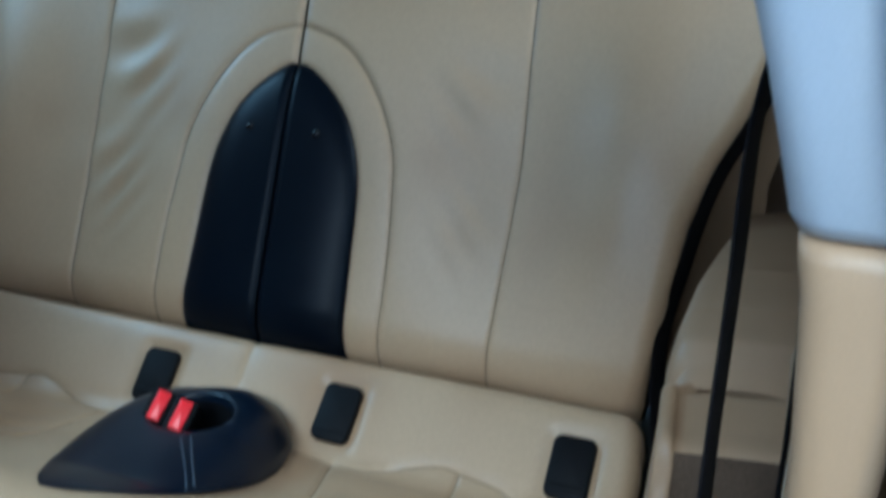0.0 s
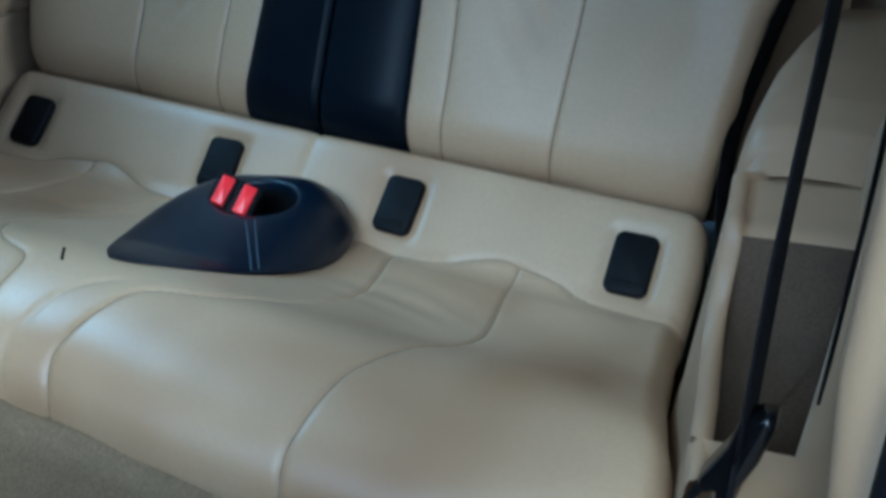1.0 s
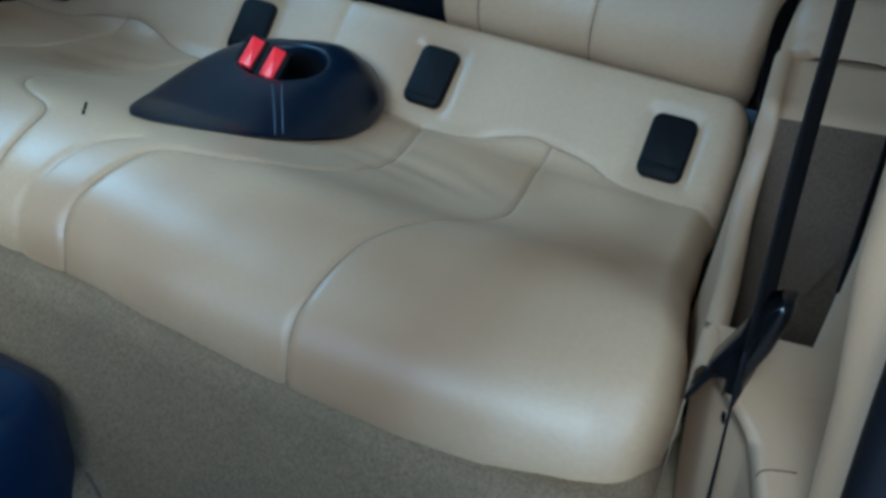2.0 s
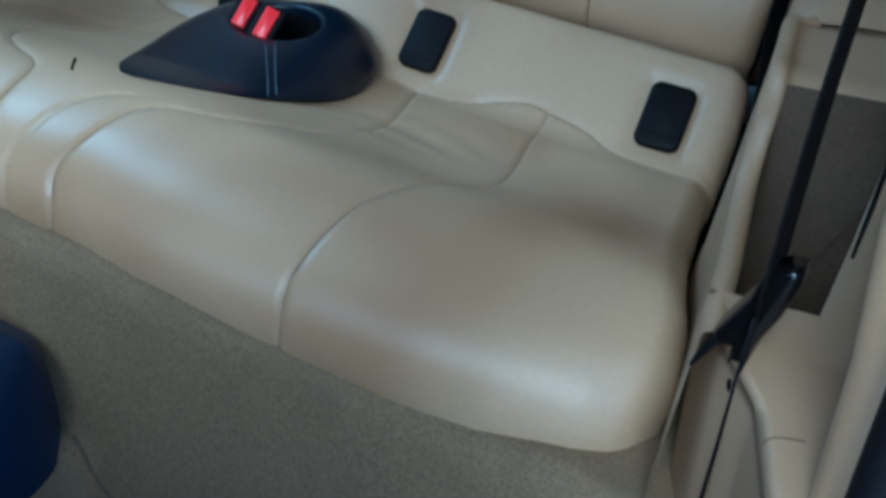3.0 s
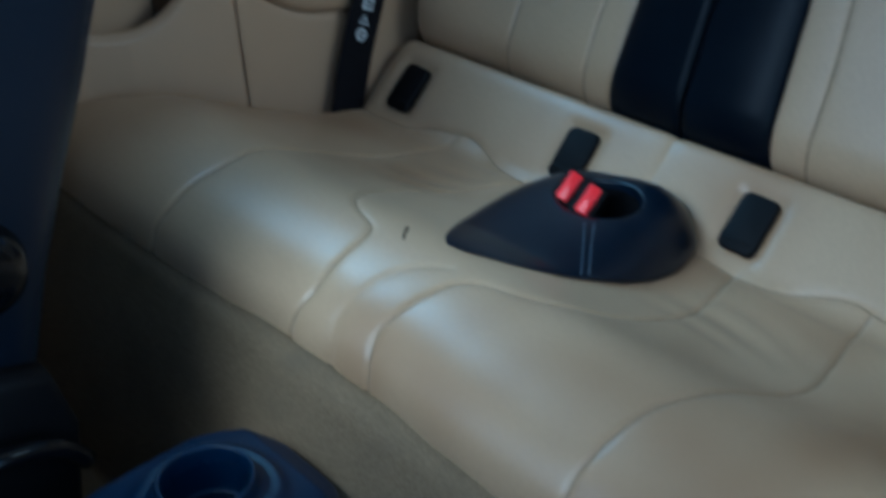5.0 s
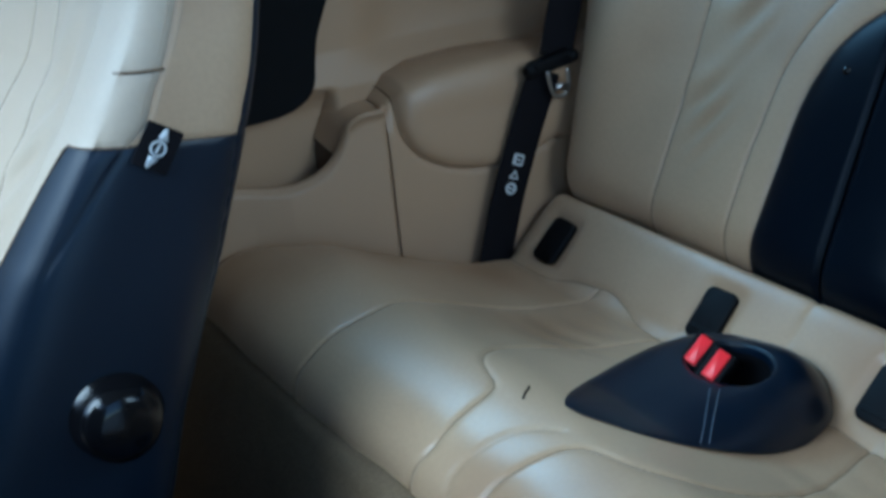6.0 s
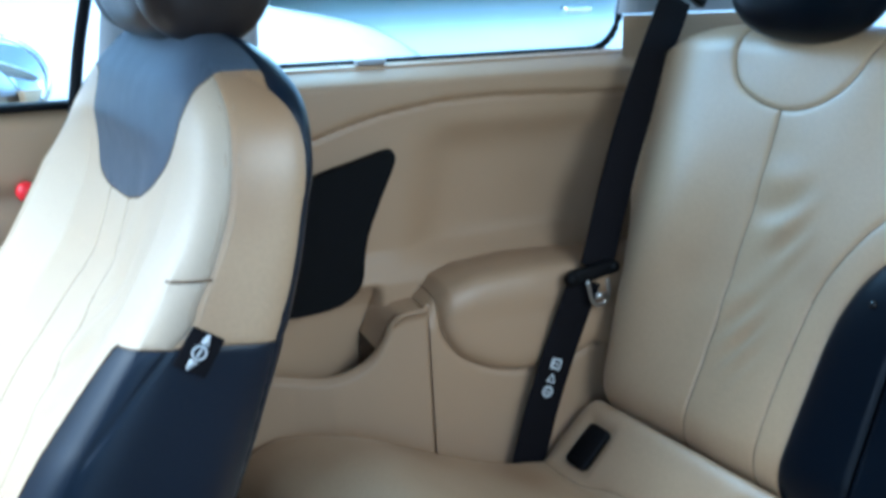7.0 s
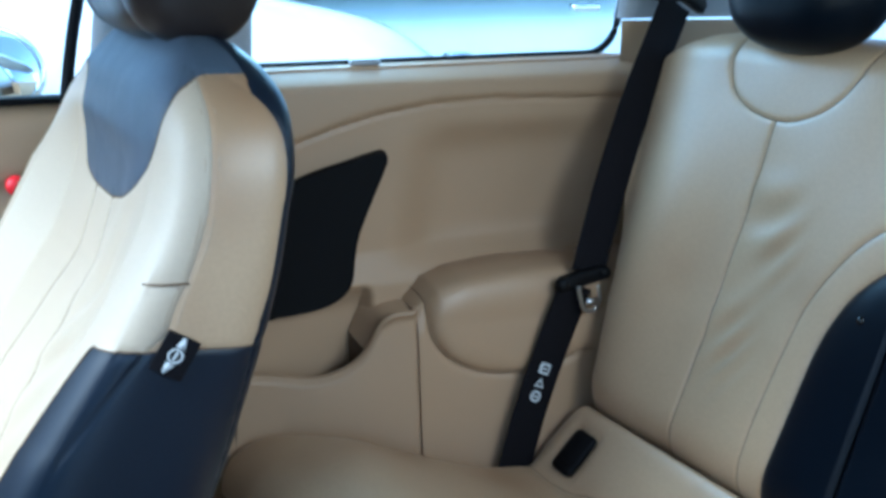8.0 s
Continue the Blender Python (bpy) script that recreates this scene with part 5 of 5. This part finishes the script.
    # the insert runs as one smooth line up the front and over the shoulder; its far border climbs steeply
    near_line = smooth_line([(0, 0.793), (1.9, 0.799), (8, 0.813), (18.4, 0.833), (28.9, 0.850), (37, 0.868), (43, 0.888), (50.5, 0.902), (61, 0.914), (74, 0.922), (84, 0.928), (95, 0.928)], 0.3)
    far_line = smooth_line([(0, 0.793), (0.5, 0.794), (2.3, 0.798), (5.0, 0.808), (6.5, 0.825), (7.8, 0.850), (8.8, 0.878), (10.5, 0.897), (14, 0.908), (25, 0.914), (60, 0.917), (95, 0.920)], 0.3)
    turn = (np.degrees(a) + 90 + 180) % 360 - 180
    turn_face = (np.degrees((a + np.append(a[1:], 2 * np.pi)) / 2) + 90 + 180) % 360 - 180
    edge_z = lambda v: np.where(v >= 0, np.interp(v, near_line[:, 0], near_line[:, 1]), np.interp(-v, far_line[:, 0], far_line[:, 1]))  # noqa: E731
    k_vert, k_face = np.abs(turn), np.abs(turn_face)
    z_vert = edge_z(turn)
    above = cz > edge_z(turn_face)[:, None]
    zone = (k_face < 94)[:, None] & np.ones(reg.shape, bool)
    reg[zone & above] = 6
    lower = zone & ~above & ((reg == 5) | (reg == 6))
    reg[lower & (cs > 0)] = 7
    reg[lower & (cs > 0.7) & (cy > seam_y)] = 1
    reg[lower & (cs <= 0)] = 8
    reg[lower & (np.abs(cx) < mid_x)] = 0
    flag = np.where(zone, np.where(above, 1, 2), 0)
    around = np.stack([flag, np.roll(flag, 1, 0)])
    pad_lo, pad_hi = np.pad(around, ((0, 0), (0, 0), (1, 0))), np.pad(around, ((0, 0), (0, 0), (0, 1)))
    near_faces = np.concatenate([pad_lo, pad_hi])
    border = (near_faces == 1).any(0) & (near_faces == 2).any(0)
    fx, fz = snapped(xx - SEAT_X, zz, reg, [bol, np.stack([-bol[:, 0], bol[:, 1]], 1), mids, np.stack([-mids[:, 0], mids[:, 1]], 1)], 0.010, True)
    gy, gz = snapped(yy, zz, reg, [low, rim, side_seam], 0.010, True)
    flat = np.abs(ss) > 0.9
    # the insert's own border keeps its smooth line, and so do the points round it
    z_line = np.repeat(z_vert[:, None], zz.shape[1], 1)
    keep = (np.abs(zz - z_line) < 0.008) & (k_vert < 94)[:, None]
    zz = np.where(keep, zz, np.where(flat, gz, np.where(front, fz, zz)))
    xx = np.where(front & ~flat & ~keep, fx + SEAT_X, xx)
    yy = np.where(flat & ~keep, gy, yy)
    zz = np.where(border, z_line, zz)
    d_side = away(yy, zz, [side_seam, low, rim, cross])
    d_front = away(xx - SEAT_X, zz, [mids, np.stack([-mids[:, 0], mids[:, 1]], 1)])
    d = np.where(front & ~(np.abs(ss) > 0.97), d_front, np.where(np.abs(ss) > 0.80, d_side, 9))
    d = np.where((k_vert < 94)[:, None], np.minimum(d, np.abs(zz - z_line) * 0.75), d)
    rel = stitch(d, 0.0014, 0.0012)
    rel += np.where(front, 0.0062 * np.sin(75 * (zz - 0.9 * (xx - SEAT_X)) + 2 * np.sin(20 * zz)) * np.exp(-(((xx - SEAT_X - 0.11) / 0.055) ** 2)) * np.exp(-(((zz - 0.69) / 0.09) ** 2)), 0)
    nx, ny = ss * np.abs(ss) ** 1.2, tt * np.abs(tt) ** 1.2
    n = np.hypot(nx, ny) + 1e-9
    pts = np.stack([xx + rel * nx / n, yy + rel * ny / n, zz], -1)
    # near bolster keeps the plain cream; the other cream faces take the lit copy
    sheet(pts, reg, ["front_panel", "side_bolster", "side_bolster", "lower_bolster", "lower_bolster", "back_cover", "shoulder_insert", "front_panel", "front_panel"], [CREAM_LIT, CREAM, CREAM_LIT, NAVY_SEAT, NAVY_SEAT, NAVY_SEAT, NAVY_PALE, CREAM_LIT, CREAM_LIT], f, {3: "blue-black leather lower bolster", 4: "blue-black leather lower bolster", 5: "blue-black rear cover", 6: "blue-black leather insert"}, wrap=True, seam=DITCH, plain=(35, 45, 36, 56, 16, 15, 17))
    # double thread along the seam of the near bolster
    def on_side(yv, zv, out=0.0):
        m0, h0, w0 = (float(curve(SEAT_BACK, zv) + curve(SEAT_FRONT, zv)) / 2, float(curve(SEAT_BACK, zv) - curve(SEAT_FRONT, zv)) / 2, float(curve(SEAT_HALF, zv)))
        q = min(0.999, abs((yv - m0 - 0.004) / (h0 + 0.004)))
        return (SEAT_X + w0 * (1 - q**p) ** (1 / p) + out, yv, zv)

    for off in (-0.006, 0.006):
        line = [on_side(yv + off, zv, -0.0002) for yv, zv in side_seam if 0.715 < zv < 0.925]
        part("thread", tube(line, 0.0005, 5), SEAM, f, "pale stitching thread")
    line = [on_side(yv, 0.7605 - 0.03 * (yv - 0.06), 0.0002) for yv in np.linspace(0.119, 0.156, 14)]
    part("cross_seam", tube(line, 0.0012, 6), DITCH, f, "short cross seam")
    # label tag on the bolster
    c = Vector(on_side(0.139, 0.696, 0.002))
    tag = thing("seat_tag", "small black cloth tag with pale winged ring, sewn to the seat", "cloth tag", at=c)
    m = Matrix.Translation(c) @ pose(0, 0, 0, 90, 0, 90) @ pose(0, 0, 0, 0, 0, -33)
    body = part("cloth", prism(round_rect(0.032, 0.038, 0.002), 0.002, m, 0.0006), CLOTH, tag)
    m = m @ pose(0, 0, 0.0021, 0, 0, 84)
    ring = turned([(0.0052, 0), (0.0052, 0.0006), (0.0072, 0.0006), (0.0072, 0), (0.0052, 0)], m, 28)
    part("ring", ring, WHITE, body, "pale printed ring")
    part("bar", prism(round_rect(0.0085, 0.0022, 0.0005), 0.0006, m), WHITE, body)
    for k in (-1, 1):
        w = [(k * 0.0078, -0.0045), (k * 0.0185, 0.0005), (k * 0.0165, 0.0030), (k * 0.0078, 0.0045)]
        part("wing", prism(w if k > 0 else w[::-1], 0.0006, m), WHITE, body, "pale printed wing")
    # recliner knob and lever on the inner side
    kx = on_side(0.065, 0.47)[0]
    part("recliner_knob", turned([(0, 0.034), (0.020, 0.033), (0.032, 0.028), (0.037, 0.016), (0.040, 0.0), (0.046, -0.004), (0, -0.006)], pose(kx, 0.066, 0.470, 0, 90), 40), GLOSS, f, "glossy black recliner knob")
    part("lower_cover", prism([(-0.20, 0.20), (0.10, 0.20), (0.115, 0.30), (0.10, 0.36), (0.05, 0.375), (-0.02, 0.34), (-0.20, 0.32)], 0.030, pose(kx - 0.005, 0, 0, 90, 0, 90), 0.008), BLACK, f, "black plastic hinge cover")
    part("lever", tube(smooth_line([(kx + 0.036, -0.03, 0.30), (kx + 0.044, 0.03, 0.318), (kx + 0.042, 0.08, 0.305), (kx + 0.034, 0.11, 0.27)], 0.008), 0.009, 10), GLOSS, f, "glossy black tilt lever")
    # cushion
    cush = pad("cushion", Vector((SEAT_X, -0.32, 0.24)), (0.245, 0.27, 0.085), pose(0, 0, 0, 6), CREAM_LIT, f, 3.6, "cream leather cushion", 60, 30)
    part("cushion_side", block((SEAT_X - 0.24, -0.58, 0.10), (SEAT_X + 0.24, -0.02, 0.22), 0.02), NAVY, f, "blue-black cushion base")
    for dx in (-0.18, 0.18):
        part("rail", block((SEAT_X + dx - 0.02, -0.55, 0.02), (SEAT_X + dx + 0.02, 0.06, 0.11), 0.004), BLACK, f, "black seat rail")
    return f


front_seat()


def front_headrest():
    h = thing("front_headrest", "black leather front headrest with piping", "headrest", at=(SEAT_X, 0.22, 0.95))
    m = pose(0, 0, 0, -8)

    def dent(p):
        p[..., 1] += 0.010 * np.clip(1 - (p[..., 0] / 0.12) ** 2, 0, 1) * (p[..., 1] < 0)
        return p

    c = Vector((SEAT_X, 0.215, 1.055))
    pad("pad", c, (0.130, 0.074, 0.110), m, BROWN_BLACK, h, 3.2, "padded brown-black leather", 80, 40, dent)
    turn = m.to_3x3()
    for k in (-1, 1):
        pad("side_pad", c + turn @ Vector((k * 0.098, 0.004, 0.0)), (0.050, 0.070, 0.107), m, BROWN_BLACK, h, 2.7, "rounded brown-black end panel", 60, 34)
        line = []
        for a in np.linspace(0, 2 * np.pi, 60):
            cs, sn = math.cos(a), math.sin(a)
            q = 2 / 2.7
            line.append(c + turn @ Vector((k * 0.121, 0.004 + 0.0605 * math.copysign(abs(cs) ** q, cs), 0.0935 * math.copysign(abs(sn) ** q, sn))))
        part("piping", tube(line, 0.0024, 6), BLACK, h, "black piping round the end panel")
    for k in (-1, 1):
        part("post", tube([(SEAT_X + k * 0.055, 0.205, 0.90), (SEAT_X + k * 0.055, 0.21, 0.97)], 0.006), METAL, h, "steel post")
        part("post_collar", turned([(0, 0.004), (0.011, 0.004), (0.013, -0.004), (0, -0.006)], pose(SEAT_X + k * 0.055, 0.205, 0.968, -8), 16), GLOSS, h)
    return h


front_headrest()


# ---------------------------------------------------------------- cup holder on the tunnel
def cup_holder():
    c = thing("cup_holder", "dark blue plastic rear cup holder on the tunnel", "cup holder", at=(0.03, 0.15, 0.18))
    mid_x, base = 0.031, 0.165
    ys = np.concatenate([np.linspace(-0.30, 0.15, 60), np.linspace(0.153, 0.272, 50)])
    # half a section, from the foot to the middle: steep flank, soft shoulder, nearly flat top
    half = smooth_line([(1.0, 0.0), (0.985, 0.25), (0.95, 0.55), (0.88, 0.80), (0.76, 0.945), (0.62, 0.985), (0.40, 1.0), (0.0, 1.0)], 0.045)
    ring = np.vstack([half, np.stack([-half[::-1][1:, 0], half[::-1][1:, 1]], 1)])
    rows = []
    for y in ys:
        q = np.clip((y - 0.160) / 0.112, 0, 1)
        w = 0.099 * (1 - q**3.0 * 0.999) ** 0.5 + 0.003
        top = float(np.interp(y, [-0.30, 0.02, 0.09, 0.13, 0.19, 0.235, 0.258, 0.268, 0.272], [0.258, 0.268, 0.274, 0.278, 0.280, 0.272, 0.255, 0.225, 0.18]))
        rows.append(np.stack([mid_x + w * ring[:, 0], np.full(len(ring), y), base + (top - base) * ring[:, 1]], -1))
    pts = np.stack(rows, 1)
    # a shallow round tray in front of the cup, with a raised rim round it
    tx, ty = 0.034, 0.040
    r = np.hypot(pts[..., 0] - tx, pts[..., 1] - ty)
    flat = pts[..., 2] > 0.25
    pts[..., 2] -= np.where(flat, 0.007 / (1 + np.exp((r - 0.046) / 0.0016)), 0)
    # a wave that runs out of the collar down the middle
    ccx, ccy = 0.033, 0.158
    r = np.hypot(pts[..., 0] - ccx, pts[..., 1] - ccy)
    pts[..., 2] += np.where(flat, 0.004 * np.exp(-(((r - 0.060) / 0.0045) ** 2)) + 0.006 * np.exp(-((r / 0.058) ** 6)), 0)
    fx = (pts[:-1, :-1, 0] + pts[1:, 1:, 0]) / 2
    fy = (pts[:-1, :-1, 1] + pts[1:, 1:, 1]) / 2
    fz = (pts[:-1, :-1, 2] + pts[1:, 1:, 2]) / 2
    # the round opening goes through the top
    reg = np.where((np.hypot(fx - ccx, fy - ccy) < 0.036) & (fz > 0.235), 9, 0)
    sheet(pts, reg, ["body"], [BLUE], c)
    m = pose(ccx, ccy, 0, 0, 0, 0)
    prof = [(0.055, 0.278), (0.0500, 0.2835), (0.0455, 0.2860), (0.0432, 0.2890), (0.0420, 0.2950), (0.0415, 0.2985), (0.0400, 0.3005), (0.0380, 0.3000), (0.0368, 0.297), (0.0362, 0.270), (0.0355, 0.2560), (0.0345, 0.2535), (0.0315, 0.2525), (0.0300, 0.2500), (0.0292, 0.225), (0.028, 0.196), (0, 0.194)]
    part("cup_ring", turned(prof, m, 72), BLUE, c)
    part("inner_rib", turned([(0.0350, 0.2540), (0.0325, 0.2558), (0.0305, 0.2545), (0.0305, 0.2515), (0.0350, 0.2515)], m, 60), BLUE, c, "raised inner rib")
    m = pose(0.026, 0.044, 0)
    part("plug", turned([(0.0135, 0.262), (0.0132, 0.2680), (0.0112, 0.2690), (0.0095, 0.2675), (0.0085, 0.2635), (0, 0.2630)], m, 36), BLACK, c, "small black ring plug")
    return c


cup_holder()


# ---------------------------------------------------------------- outside
GROUND = -0.28
g = part("ground", block((-400, -400, GROUND - 0.5), (400, 400, GROUND), 0), CONCRETE, None, "", False)
tagged(g, "pale concrete car park", "ground", kind="structure")


def parked_car(centre, turn, paint, label, length=4.1):
    """A small parked hatchback: body with wheel arches, glasshouse, wheels, lamps, handles."""
    c = thing("parked_car", label, "car", at=(0, 0, 0))
    half_l, half_w = length / 2, 0.84
    prof_z = [(0.0, 0.18), (0.04, 0.30), (0.10, 0.55), (0.20, 0.70), (0.30, 0.74), (1.0, 0.76)]
    ts = np.linspace(-1, 1, 70)
    a = np.linspace(0, np.pi, 40)
    rows = []
    for t in ts:
        e = 1 - abs(t)
        w = half_w * min(1, 0.72 + 1.4 * e) * (1 - max(0, abs(t) - 0.9) ** 2 * 30)
        h = float(np.interp(e, [0, 0.02, 0.06, 0.15, 0.35, 1], [0.30, 0.48, 0.62, 0.72, 0.80, 0.84]))
        cs, sn = np.cos(a), np.sin(a)
        rows.append(np.stack([np.full(40, t * half_l), w * np.sign(cs) * np.abs(cs) ** 0.45, 0.17 + h * np.abs(sn) ** 0.5], -1))
    pts = np.stack(rows, 0)
    sheet(pts, np.zeros((69, 39), int), ["body"], [paint], c)
    rows = []
    for h in np.linspace(0, 1, 14):
        xa, xb = -half_l * 0.82 + 0.55 * h**1.3, half_l * 0.38 - 0.62 * h
        w = half_w * (0.93 - 0.18 * h)
        rows.append([((xa + xb) / 2 + u, v, 0.96 + 0.48 * h) for u, v in round_rect(xb - xa, 2 * w, 0.16, 6)])
    pts = np.array(rows).transpose(1, 0, 2)
    sheet(pts, np.zeros((pts.shape[0], 13), int), ["glasshouse"], [CAR_GLASS], c, {0: "car glass with the sky's reflection put into its pale colour"}, wrap=True)
    roof = [(x, y) for x, y in round_rect((half_l * 0.38 - 0.62) - (-half_l * 0.82 + 0.55), 2 * half_w * 0.75, 0.16, 6)]
    part("roof", prism(roof, 0.05, pose((half_l * 0.38 - 0.62 - half_l * 0.82 + 0.55) / 2, 0, 1.43), 0.03), paint, c)
    for sx in (-1, 1):
        for sy in (-1, 1):
            m = pose(sx * half_l * 0.63, sy * (half_w - 0.10), 0.31, 90 * sy)
            w = part("wheel", turned([(0.12, 0.10), (0.28, 0.10), (0.31, 0.07), (0.31, -0.10), (0, -0.10), (0, 0.06), (0.12, 0.07), (0.12, 0.10)], m, 36), RUBBER, c, "black tyre")
            part("rim", turned([(0, 0.105), (0.08, 0.10), (0.19, 0.108), (0.20, 0.09), (0, 0.08)], m, 30), METAL, w, "silver wheel rim")
    for sy in (-1, 1):
        for x in (-0.55, 0.45):
            part("door_handle", block((x - 0.05, sy * half_w - 0.01, 0.868), (x + 0.05, sy * half_w + 0.030, 0.892), 0.008), CHROME, c, "chrome door handle")
        part("headlight", turned([(0, 0.05), (0.07, 0.045), (0.11, 0.02), (0.12, -0.02), (0, -0.03)], pose(half_l * 0.93, sy * 0.58, 0.70, 0, 75), 30), CHROME, c, "round headlight")
        part("wing_mirror", turned([(0, 0.06), (0.08, 0.04), (0.10, 0.0), (0.08, -0.05), (0, -0.06)], pose(0.55, sy * (half_w + 0.12), 1.02, 0, 90), 24), paint, c)
    c.matrix_basis = Matrix.Translation((centre[0], centre[1], GROUND)) @ pose(0, 0, 0, 0, 0, turn) @ Matrix.Scale(1.28, 4)
    return c


parked_car((-2.95, -0.85), 90, PAINT_WHITE, "white tall car parked alongside")
parked_car((-3.95, 3.3), 86, PAINT_PALE, "pale blue tall car parked beyond the white one")
